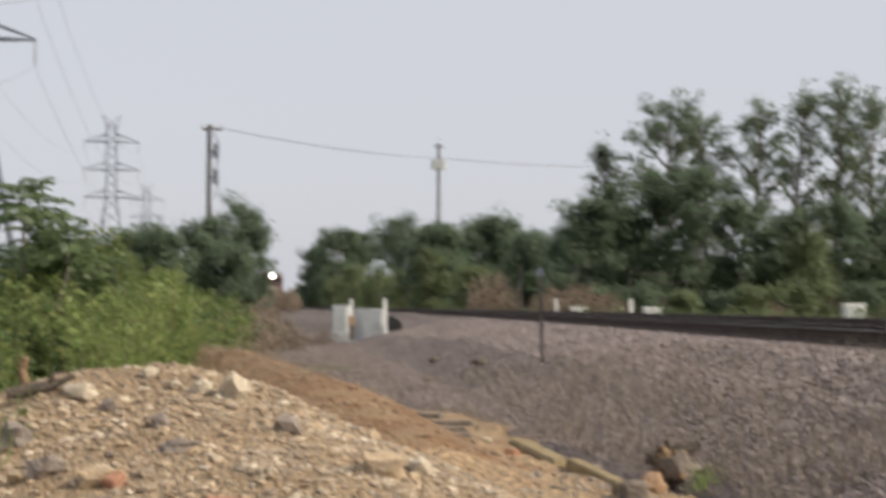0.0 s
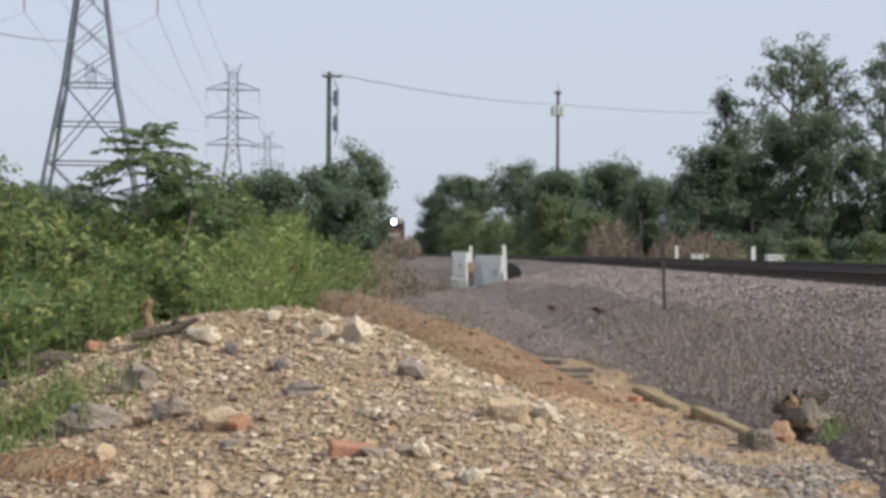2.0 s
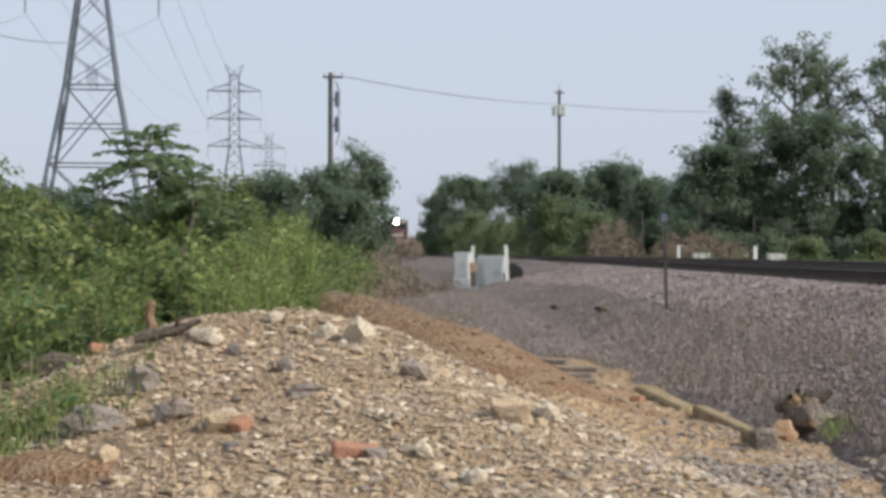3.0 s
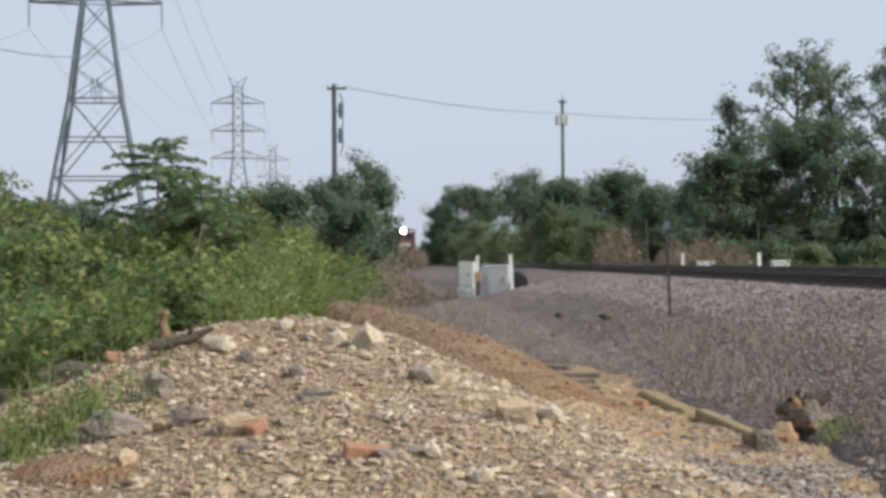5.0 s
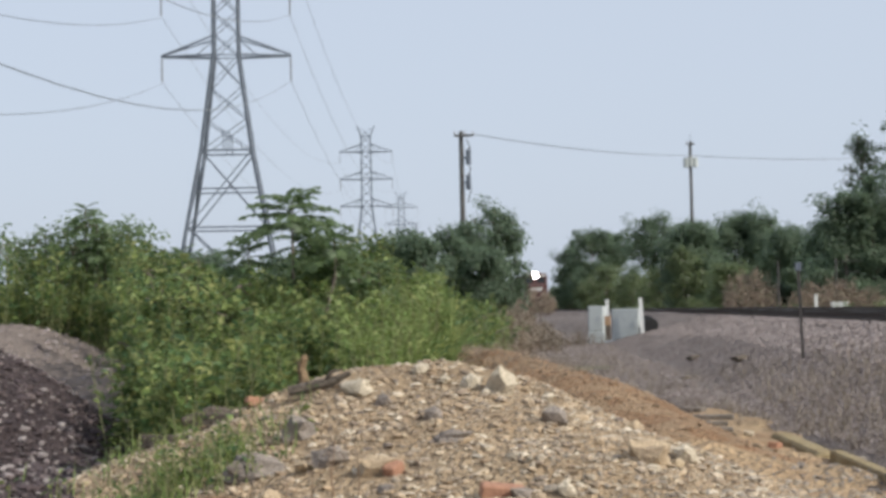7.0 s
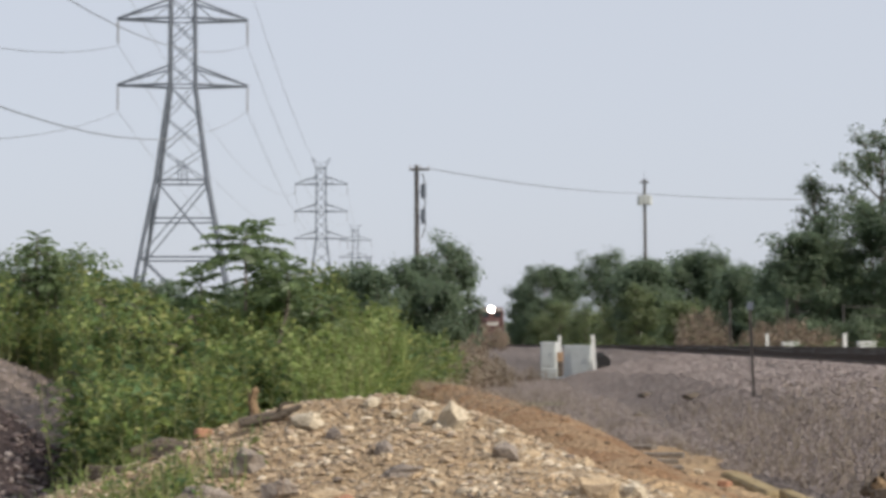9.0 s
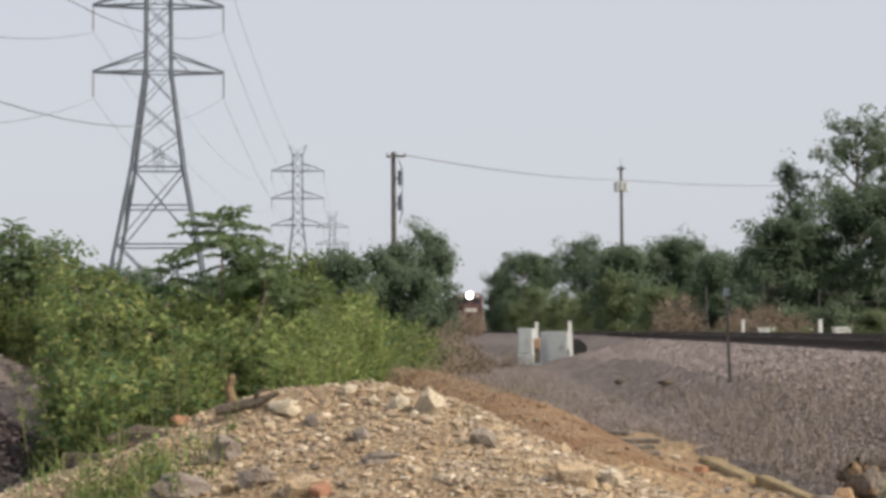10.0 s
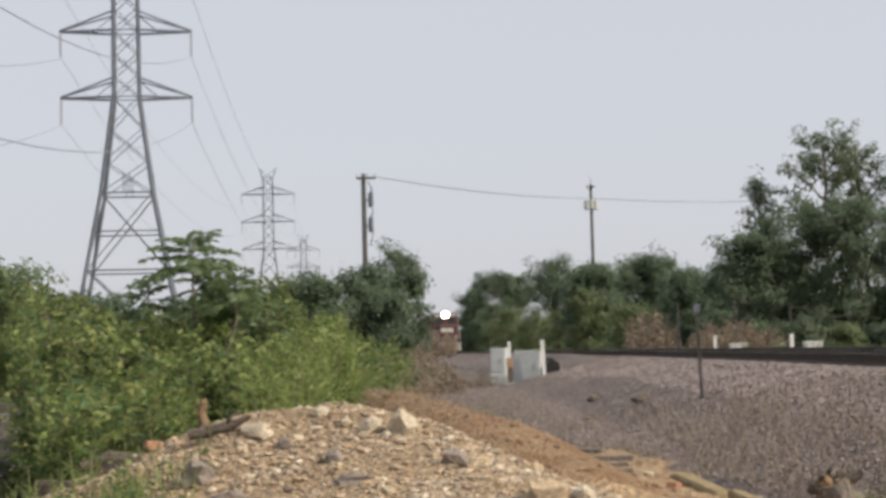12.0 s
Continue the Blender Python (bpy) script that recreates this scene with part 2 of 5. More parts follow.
class Mix:
    """Collects pieces of one mesh; four corners a face, a triangle repeats none and is kept apart."""

    def __init__(self):
        self.v, self.f, self.n = [], [], 0

    def add(self, v, f):
        self.v.append(np.asarray(v, float))
        self.f.append(np.asarray(f, int) + self.n)
        self.n += len(v)
        return self

    def bar(self, p, q, r, r2=None, sides=4, up=(0, 0, 1)):
        """A straight bar from p to q, r its half width, tapering to r2."""
        p, q = np.array(p, float), np.array(q, float)
        d = q - p
        d = d / np.linalg.norm(d)
        a = np.cross(d, up)
        if np.linalg.norm(a) < 1e-3:
            a = np.cross(d, (0, 1, 0))
        a = a / np.linalg.norm(a)
        b = np.cross(d, a)
        r2 = r if r2 is None else r2
        t = np.arange(sides) * 2 * np.pi / sides + np.pi / sides
        k = 1.414 if sides == 4 else 1.0
        ring = np.cos(t)[:, None] * a + np.sin(t)[:, None] * b
        v = np.concatenate([p + ring * r * k, q + ring * r2 * k, [p], [q]])
        i = np.arange(sides)
        j = (i + 1) % sides
        f = np.stack([i, j, j + sides, i + sides], 1)
        # end caps as thin quads through the middle point
        if sides == 4:
            caps = np.array([[3, 2, 1, 0], [4, 5, 6, 7]])
            return self.add(v[:8], np.concatenate([f, caps]))
        e = sides // 2
        caps = [[2 * sides, (2 * h + 2) % sides, 2 * h + 1, 2 * h] for h in range(e)] + [[2 * sides + 1, sides + 2 * h, sides + 2 * h + 1, sides + (2 * h + 2) % sides] for h in range(e)]
        return self.add(v, np.concatenate([f, np.array(caps)]))

    def box(self, x0, y0, z0, x1, y1, z1, bevel=0.0):
        c = np.array([(x0, y0), (x1, y0), (x1, y1), (x0, y1)], float)
        if bevel:
            b = bevel
            c = np.array([(x0 + b, y0), (x1 - b, y0), (x1, y0 + b), (x1, y1 - b), (x1 - b, y1), (x0 + b, y1), (x0, y1 - b), (x0, y0 + b)], float)
        n = len(c)
        zs = [(z0, 0), (z1 - bevel, 0), (z1, bevel)] if bevel else [(z0, 0), (z1, 0)]
        m = c.mean(0)
        v = np.concatenate([np.column_stack([c + (m - c) * (s / np.maximum(np.abs(m - c), 1e-6)).clip(0, 0.9), np.full(n, z)]) for z, s in zs])
        f = [[k * n + i, k * n + (i + 1) % n, (k + 1) * n + (i + 1) % n, (k + 1) * n + i] for k in range(len(zs) - 1) for i in range(n)]
        t = (len(zs) - 1) * n
        if n == 4:
            f += [[t, t + 1, t + 2, t + 3], [3, 2, 1, 0]]
        else:
            f += [[t, t + 1, t + 2, t + 7], [t + 7, t + 2, t + 3, t + 6], [t + 6, t + 3, t + 4, t + 5], [7, 2, 1, 0], [6, 3, 2, 7], [5, 4, 3, 6]]
        return self.add(v, f)

    def path(self, pts, radii, sides=5):
        """A bent, tapering tube."""
        pts = np.asarray(pts, float)
        n = len(pts)
        d = np.gradient(pts, axis=0)
        d /= np.linalg.norm(d, axis=1)[:, None] + 1e-9
        a = np.cross(d, (0.31, 0.95, 0.05))
        a /= np.linalg.norm(a, axis=1)[:, None] + 1e-9
        b = np.cross(d, a)
        t = np.arange(sides) * 2 * np.pi / sides
        v = (pts[:, None] + (np.cos(t)[None, :, None] * a[:, None] + np.sin(t)[None, :, None] * b[:, None]) * np.asarray(radii)[:, None, None]).reshape(-1, 3)
        i, j = np.meshgrid(np.arange(n - 1), np.arange(sides), indexing="ij")
        i, j = i.ravel(), j.ravel()
        k = (j + 1) % sides
        return self.add(v, np.stack([i * sides + j, i * sides + k, (i + 1) * sides + k, (i + 1) * sides + j], 1))

    def make(self, name, material):
        return mesh(name, np.concatenate(self.v), np.concatenate(self.f), material)


def ico(level):
    bm = bmesh.new()
    bmesh.ops.create_icosphere(bm, subdivisions=level, radius=1.0)
    v = np.array([p.co for p in bm.verts])
    f = np.array([[p.index for p in q.verts] for q in bm.faces])
    bm.free()
    return v, f


ICO1, ICO2 = ico(1), ico(2)


def turns(n, r):
    """n random turns."""
    q = r.normal(size=(n, 4))
    q /= np.linalg.norm(q, axis=1)[:, None]
    w, x, y, z = q.T
    return np.stack([np.stack([1 - 2 * (y * y + z * z), 2 * (x * y - z * w), 2 * (x * z + y * w)], 1), np.stack([2 * (x * y + z * w), 1 - 2 * (x * x + z * z), 2 * (y * z - x * w)], 1), np.stack([2 * (x * z - y * w), 2 * (y * z + x * w), 1 - 2 * (x * x + y * y)], 1)], 1)


def stones(p, size, r, shape=ICO1, flat=0.6):
    """Angular stones at the points p."""
    n = len(p)
    tv, tf = shape
    v = tv[None] * (1 + r.uniform(-0.28, 0.22, (n, len(tv), 1))) * r.uniform(0.32, 1.5, (n, 1, 3))
    v = np.einsum("nij,nkj->nki", turns(n, r), v)
    v[:, :, 2] *= flat
    v = v * np.asarray(size)[:, None, None] + p[:, None]
    f = tf[None] + (np.arange(n) * len(tv))[:, None, None]
    return v.reshape(-1, 3), f.reshape(-1, 3)


def leaf_faces(p, d, length, width, r, droop=0.25):
    """Folded pointed leaves from p along d."""
    n = len(p)
    d = d / (np.linalg.norm(d, axis=1)[:, None] + 1e-9)
    s = np.cross(d, r.normal(size=(n, 3)) * 0.7 + np.array([0, 0, 1.0]))
    s /= np.linalg.norm(s, axis=1)[:, None] + 1e-9
    u = np.cross(s, d)
    L, W = np.asarray(length)[:, None], np.asarray(width)[:, None]
    mid = p + d * L * 0.45 + u * W * 0.15
    tip = p + d * L - np.array([0, 0, 1.0]) * L * droop
    v = np.stack([p, mid + s * W * 0.5, tip, mid - s * W * 0.5], 1).reshape(-1, 3)
    f = (np.arange(n)[:, None] * 4 + np.array([0, 1, 2, 3])[None])
    return v, f


def sheet(name, xs, ys, height, material):
    X, Y = np.meshgrid(xs, ys)
    Z = height(X, Y)
    nx, ny = len(xs), len(ys)
    i, j = np.meshgrid(np.arange(nx - 1), np.arange(ny - 1))
    a = (j * nx + i).ravel()
    me = mesh(name, np.stack([X, Y, Z], -1).reshape(-1, 3), np.stack([a, a + 1, a + nx + 1, a + nx], 1), material)
    me.shade_smooth()
    return me


def rough(X, Y, cell, seed):
    """Smooth random height, about -1 to 1, with features of the size cell."""
    r = np.random.default_rng(seed)
    g = r.uniform(-1, 1, (64, 64))
    x, y = np.asarray(X) / cell, np.asarray(Y) / cell
    i, j = np.floor(x).astype(int), np.floor(y).astype(int)
    u, w = x - i, y - j
    u, w = u * u * (3 - 2 * u), w * w * (3 - 2 * w)
    a, b, c, d = g[i % 64, j % 64], g[(i + 1) % 64, j % 64], g[i % 64, (j + 1) % 64], g[(i + 1) % 64, (j + 1) % 64]
    return (a * (1 - u) + b * u) * (1 - w) + (c * (1 - u) + d * u) * w


def spread(*pieces):
    """Grid lines: (start, end, step) one after the other."""
    out = [np.arange(a, b, s) for a, b, s in pieces]
    return np.concatenate(out + [[pieces[-1][1]]])


# ---- the shape of the land ----
def bend(y):
    """How far the tracks have swung to the left at y."""
    y = np.asarray(y, float)
    return 0.097 * np.where(y < 30, 0, np.where(y < 110, (y - 30) ** 2 / 160, y - 70))


BED = ((2.2, -0.25), (2.5, -0.06), (2.8, 0.05), (3.3, 0.25), (3.8, 0.47), (4.3, 0.68), (4.7, 0.88), (5.0, 0.99), (5.4, 1.06), (6.4, 1.04), (7.6, 1.05), (8.6, 1.02), (9.6, 1.05), (11.2, 1.03), (12.2, 1.05), (13.0, 0.8), (14.2, 0.3), (15.0, -0.05), (15.6, -0.25))


def foot(y):
    """The foot of the bank, across from the line of the tracks."""
    return np.interp(y, [8, 10.6, 12, 13.3, 14.3, 17.4, 22, 26, 32, 44, 58, 94, 140], [2.6, 2.75, 2.9, 2.95, 2.5, 2.15, 1.6, 0.7, -1.0, -2.0, -2.1, -0.9, 0.8])


def bed_height(X, Y):
    lat = X + bend(Y)
    # the foot spreads out to the left further down the line
    toe = foot(Y)
    edge_lat, edge_z = np.interp(Y, [8, 14, 20, 30, 60, 100], [4.25, 4.4, 4.15, 3.55, 2.5, 1.6]), np.interp(Y, [14, 40, 58, 70], [0.72, 0.66, 0.5, 0.55])
    run = np.interp(Y, [12, 16, 22, 32], [1.45, 1.95, 1.95, 1.4])
    low = edge_lat - run
    z = np.interp(lat, [a for a, b in BED], [b for a, b in BED])
    bench = edge_z + (0.99 - edge_z) * (lat - edge_lat) / (5.0 - edge_lat)
    slope = 0.08 + (edge_z - 0.08) * (lat - low) / run
    apron = 0.08 - 0.05 * np.clip((low - lat) / np.maximum(low - toe, 0.3), 0, 1) - 0.6 * np.clip(toe - lat, 0, 0.7)
    z = np.where(lat < 5.0, np.where(lat > edge_lat, bench, np.where(lat > low, slope, apron)), z)
    z = z + rough(X, Y, 1.3, 3) * 0.05 * (lat < 5) + rough(X, Y * 0.3, 3.1, 13) * 0.05 * (lat < 4.4) + rough(X, Y, 0.45, 4) * 0.02 * (lat < 5.2)
    hump = np.clip((Y - 70) / 8, 0, 1) * np.exp(-((lat - 5.0) / 0.45) ** 2) * 0.16
    return z + hump


def pile_height(X, Y):
    xr = -1.0 + 0.25 * (10.8 - np.clip(Y, 3, 12))
    zr = np.where(Y < 10.8, 1.14 - 0.15 * (10.8 - Y), 1.14 - 0.33 * np.maximum(Y - 10.8, 0) ** 1.15)
    zr = np.where(Y < 5.5, zr - 0.1 * (5.5 - Y) ** 2, zr)
    d = X - xr
    q = 1 - (np.abs(d) / np.where(d > 0, np.interp(Y, [7, 11], [2.9, 2.2]), 3.4)) ** 1.65
    zr = np.clip(zr, -0.5, 2)
    z = np.where(zr < 0, zr, zr * np.clip(q, -0.6, 1)) - 0.25 * np.clip(-q, 0, 1)
    return z + rough(X, Y, 0.9, 5) * 0.05 + rough(X, Y, 0.32, 6) * 0.03 - 0.02


BERM_A, BERM_B = np.array((0.6, 13.4)), np.array((-2.2, 24.5))


def dirt_height(X, Y):
    d = BERM_B - BERM_A
    L = np.hypot(*d)
    d = d / L
    s = (X - BERM_A[0]) * d[0] + (Y - BERM_A[1]) * d[1]
    o = (X - BERM_A[0]) * d[1] - (Y - BERM_A[1]) * d[0]
    top = np.interp(s, [-3, -1, 0, 2.5, 5, 9, L, L + 6], [0.0, 0.20, 0.46, 0.75, 0.85, 0.9, 0.85, 0.1])
    z = top * np.exp(-(o / np.where(o > 0, 1.08, 1.3)) ** 2)
    z = 0.04 + z + rough(X, Y, 1.1, 8) * 0.07 + rough(X, Y, 0.4, 9) * 0.03
    # it thins out into the grass, and runs under the ballast
    rim = np.maximum(np.maximum(-3.6 - X, -3.5 - Y), Y - 30) + rough(X, Y, 1.6, 12) * 0.9
    return z - 0.22 * np.clip(rim / 1.2, 0, 1) - 0.2 * np.clip((X + bend(Y) - foot(Y) - 0.15) / 0.6, 0, 1)


def far_heap(X, Y):
    a = 1.42 * np.exp(-(((X + 8.9) / 2.0) ** 2 + ((Y - 25) / 3.0) ** 2)) + 0.75 * np.exp(-(((X + 6.2) / 1.0) ** 2 + ((Y - 22.5) / 2.2) ** 2))
    return a + rough(X, Y, 0.8, 10) * 0.06 + rough(X, Y, 1.6, 14) * 0.13 - 0.03


def near_heap(X, Y):
    a = 1.26 * np.exp(-(((X + 5.5) / 1.25) ** 2 + ((Y - 14.0) / 2.4) ** 2)) + 0.52 * np.exp(-(((X + 3.4) / 0.62) ** 2 + ((Y - 8.7) / 1.7) ** 2)) + 0.3 * np.exp(-(((X + 3.7) / 0.7) ** 2 + ((Y - 11.0) / 2.0) ** 2))
    return a + rough(X, Y, 0.8, 10) * 0.07 + rough(X, Y, 0.3, 19) * 0.03 - 0.05


def heap_height(X, Y):
    return np.maximum(far_heap(X, Y), near_heap(X, Y))


ground = thing("ground", "flat grassy trackside land with patchy bare soil", "ground", kind="structure", data=sheet(
    "ground", spread((-3000, -300, 300), (-300, -40, 20), (-40, 40, 1.0), (40, 300, 20), (300, 3000, 300)),
    spread((-3000, -200, 400), (-200, 0, 20), (0, 60, 1.0), (60, 300, 10), (300, 3000, 300)),
    lambda X, Y: -0.03 + rough(X, Y, 5, 11) * 0.04, "field"))
thing("dirt_strip", "bare tan and reddish dirt with a low bank beside the ballast", "dirt", kind="structure", data=sheet(
    "dirt_strip", np.arange(-6.5, 3.6, 0.1), np.arange(-6.5, 34, 0.14), dirt_height, "dirt"))


def bank_height(X, Y):
    """Redder earth over the crest of the low bank, thinning out at an uneven rim."""
    d = (BERM_B - BERM_A) / np.hypot(*(BERM_B - BERM_A))
    s = (X - BERM_A[0]) * d[0] + (Y - BERM_A[1]) * d[1]
    o = (X - BERM_A[0]) * d[1] - (Y - BERM_A[1]) * d[0]
    rim = np.maximum(np.abs(o + 0.1) - 1.15, np.maximum(-0.2 - s, s - 13)) + rough(X, Y, 0.7, 15) * 0.45 + rough(X, Y, 0.25, 16) * 0.15
    return dirt_height(X, Y) + 0.02 - 0.09 * np.clip(rim / 0.5 + 0.4, 0, 1)


thing("red_earth", "reddish brown earth along the crest of a low bank", "earth", kind="structure", data=sheet(
    "red_earth", np.arange(-4.6, 2.6, 0.1), np.arange(11.5, 28, 0.14), bank_height, "red_dirt"))

def along(lats, ys, height, name, material):
    """A sheet that follows the tracks."""
    Lt, Y = np.meshgrid(lats, ys)
    X = Lt - bend(Y)
    nx, ny = len(lats), len(ys)
    i, j = np.meshgrid(np.arange(nx - 1), np.arange(ny - 1))
    a = (j * nx + i).ravel()
    me = mesh(name, np.stack([X, Y, height(X, Y)], -1).reshape(-1, 3), np.stack([a, a + 1, a + nx + 1, a + nx], 1), material)
    me.shade_smooth()
    return me


bed = thing("track_bed", "grey-brown crushed stone railway embankment with sloping shoulder", "embankment", kind="structure",
      data=along(spread((-4.5, 2.2, 0.3), (2.2, 5.4, 0.12), (5.4, 12.2, 0.4), (12.2, 15.6, 0.3)), spread((-30, 6, 3), (6, 60, 0.25), (60, 300, 3), (300, 900, 20)), bed_height, "track_bed", "ballast_bed"))
mound = thing("rubble_mound", "mound of pale limestone rubble and sandy soil", "rubble mound", kind="structure",
      data=sheet("rubble_mound", np.arange(-4.6, 2.2, 0.06), np.arange(2.6, 14.5, 0.07), pile_height, "rubble_soil"))
thing("gravel_heap", "pale grey-brown gravel heap with an uneven crest", "gravel heap", kind="structure",
      data=sheet("gravel_heap", np.arange(-13, -3.0, 0.12), np.arange(17.5, 32, 0.18), far_heap, "gravel_bed"))
thing("gravel_heap", "low heap of dark purple-brown gravel beside the weeds", "gravel heap", kind="structure",
      data=sheet("gravel_heap", np.arange(-9, -2.6, 0.08), np.arange(6, 22, 0.12), near_heap, "dark_gravel_bed"))


def land(x, y):
    """The height of whatever lies on top at a place left of the tracks."""
    x, y = np.asarray(x, float), np.asarray(y, float)
    z = np.zeros(np.broadcast(x, y).shape)
    z = np.where((x > -6.5) & (x < 3.6) & (y > -6.5) & (y < 34), np.maximum(z, dirt_height(x, y)), z)
    z = np.where((x > -4.6) & (x < 2.2) & (y < 14.5), np.maximum(z, pile_height(x, y)), z)
    z = np.where((x < -2.6) & (x > -13) & (y > 6) & (y < 32), np.maximum(z, heap_height(x, y)), z)
    return np.where(x + bend(y) > 2.3, np.maximum(z, bed_height(x, y)), z)


# ---- loose stone ----
def scatter(name, label, category, x, y, z, size, material, shape=ICO1, flat=0.6):
    v, f = stones(np.stack([x, y, z], 1), size, rng, shape, flat)
    return thing(name, label, category, kind="stuff", data=mesh(name, v, f, material))


def rubble_on_pile(n, lo, hi, seed):
    r = np.random.default_rng(seed)
    x, y = r.uniform(-4.2, 2.0, n), r.uniform(4.5, 13.0, n)
    keep = (pile_height(x, y) > dirt_height(x, y) - 0.05) & (r.uniform(0, 1, n) < 0.45 + 0.55 * (rough(x, y, 0.7, 21) > -0.2))
    keep &= ((x + y - 6.14) / 0.3) ** 2 + ((x - y + 9.9) / 0.75) ** 2 > 0.75  # a smooth patch of dirt stays bare
    x, y = x[keep], y[keep]
    s = lo * (hi / lo) ** (r.uniform(0, 1, len(x)) ** 2.8)
    return x, y, pile_height(x, y) + s * 0.2, s


scatter("rubble_chips", "small broken limestone chips covering the mound", "rubble", *rubble_on_pile(70000, 0.006, 0.032, 31), "rubble", ICO1, 0.5)
scatter("rubble_stones", "broken pale limestone rubble with grey pieces", "rubble", *rubble_on_pile(3400, 0.016, 0.045, 32), "rubble", ICO1, 0.38)
r0 = np.random.default_rng(33)
_n = 60000
_y = 7 + 53 * r0.uniform(0, 1, _n) ** 1.9
_l = 5.4 - r0.uniform(0, 1, _n) * (5.4 - (foot(_y) + 0.1))
_x = _l - bend(_y)
scatter("ballast_stones", "angular grey-brown crushed ballast stones on the embankment", "ballast", _x, _y, bed_height(_x, _y) + 0.006, r0.uniform(0.010, 0.024, _n), "ballast")
_n = 11000
_y = 12 + 50 * r0.uniform(0, 1, _n) ** 1.5
_l = r0.uniform(np.interp(_y, [14, 30, 60], [4.2, 3.5, 2.5]), 5.6)
_x = _l - bend(_y)
scatter("ballast_stones", "coarse pale crushed stones on the shoulder of the embankment", "ballast", _x, _y, bed_height(_x, _y) + 0.004, r0.uniform(0.02, 0.042, _n), "ballast")
_n = 6000
_y, _l = r0.uniform(20, 75, _n), r0.uniform(5.0, 13.0, _n)
_x = _l - bend(_y)
scatter("track_ballast", "grey ballast stones between the sleepers", "ballast", _x, _y, bed_height(_x, _y), r0.uniform(0.025, 0.05, _n), "ballast")
_n = 9000
_x, _y = r0.uniform(-10, -3.2, _n), 9.5 + 16 * r0.uniform(0, 1, _n) ** 1.5
_k = _y > 18
_x, _y = _x[_k], _y[_k]
_n = len(_x)
scatter("gravel_stones", "grey-brown gravel lying loose on the heaps", "gravel", _x, _y, land(_x, _y) + 0.005, r0.uniform(0.015, 0.045, _n), "ballast")
_n = 17000
_y = 6.8 + 11 * r0.uniform(0, 1, _n) ** 1.3
_x = -0.27 * _y - 1.6 + r0.uniform(-1.3, 2.0, _n)
_k = near_heap(_x, _y) > np.maximum(pile_height(_x, _y), 0.02)
_x, _y = _x[_k], _y[_k]
_n = len(_x)
scatter("gravel_stones", "dark purple-brown broken stones on the near heap", "gravel", _x, _y, near_heap(_x, _y) + 0.008, 0.012 + 0.036 * r0.uniform(0, 1, _n) ** 2.5, "dark_gravel")
_n = 5000
_x, _y = r0.normal(1.95, 0.45, _n), r0.normal(10.4, 1.2, _n)
_k = rough(_x, _y, 0.55, 78) > -0.1
_x, _y = _x[_k], _y[_k]
_n = len(_x)
scatter("grey_gravel", "grey gravel spilt over the dirt beside the mound", "gravel", _x, _y, land(_x, _y) + 0.004, 0.012 + 0.024 * r0.uniform(0, 1, _n) ** 3, "grey_mix")
_n = 2600
_x, _y = r0.uniform(-2.6, 1.9, _n), r0.uniform(13.2, 24, _n)
_k = bank_height(_x, _y) > dirt_height(_x, _y)
_x, _y = _x[_k], _y[_k]
_n = len(_x)
scatter("dirt_clods", "small clods and pebbles on the reddish bank", "clods", _x, _y, bank_height(_x, _y) + 0.004, 0.010 + 0.035 * r0.uniform(0, 1, _n) ** 3, "clod")
_n = 15000
_y = 5.5 + 18 * r0.uniform(0, 1, _n) ** 1.8
_x = r0.uniform(-0.4, 2.9, _n)
_k = (_y < 12.5 + 2 * rough(_x, _y, 1.0, 77)) | (r0.uniform(0, 1, _n) < 0.05)
_x, _y = _x[_k], _y[_k]
_n = len(_x)
_s = 0.007 + 0.03 * r0.uniform(0, 1, _n) ** 4
scatter("dirt_pebbles", "pebbles strewn over the bare dirt", "pebbles", _x, _y, land(_x, _y) + 0.002, _s, "pebble")

# dressing stones that lie singly on the mound and on the near ballast
def single(parent, name, n, area, lo, hi, height, material, seed):
    r = random.Random(seed)
    kinds = []
    for k in range(12):
        v, f = stones(np.zeros((1, 3)), [1.0], np.random.default_rng(seed + k), ICO2 if hi > 0.05 else ICO1, 0.6)
        kinds.append(mesh(name, v, f, material))
    for k in range(n):
        x, y = r.uniform(*area[:2]), r.uniform(*area[2:])
        s = lo + (hi - lo) * r.random() ** 2
        ob = part(name, kinds[k % 12], parent)
        ob.matrix_basis = pose(x, y, float(height(x, y)) + s * 0.25, r.uniform(-15, 15), r.uniform(-15, 15), r.uniform(0, 360)) @ Matrix.Scale(s, 4)


single(mound, "stone", 280, (-2.4, 1.0, 6.2, 10.4), 0.016, 0.042, pile_height, "stone_pick", 300)
single(bed, "ballast_stone", 240, (2.9, 4.4, 9.5, 15), 0.014, 0.03, bed_height, "ballast_pick", 400)


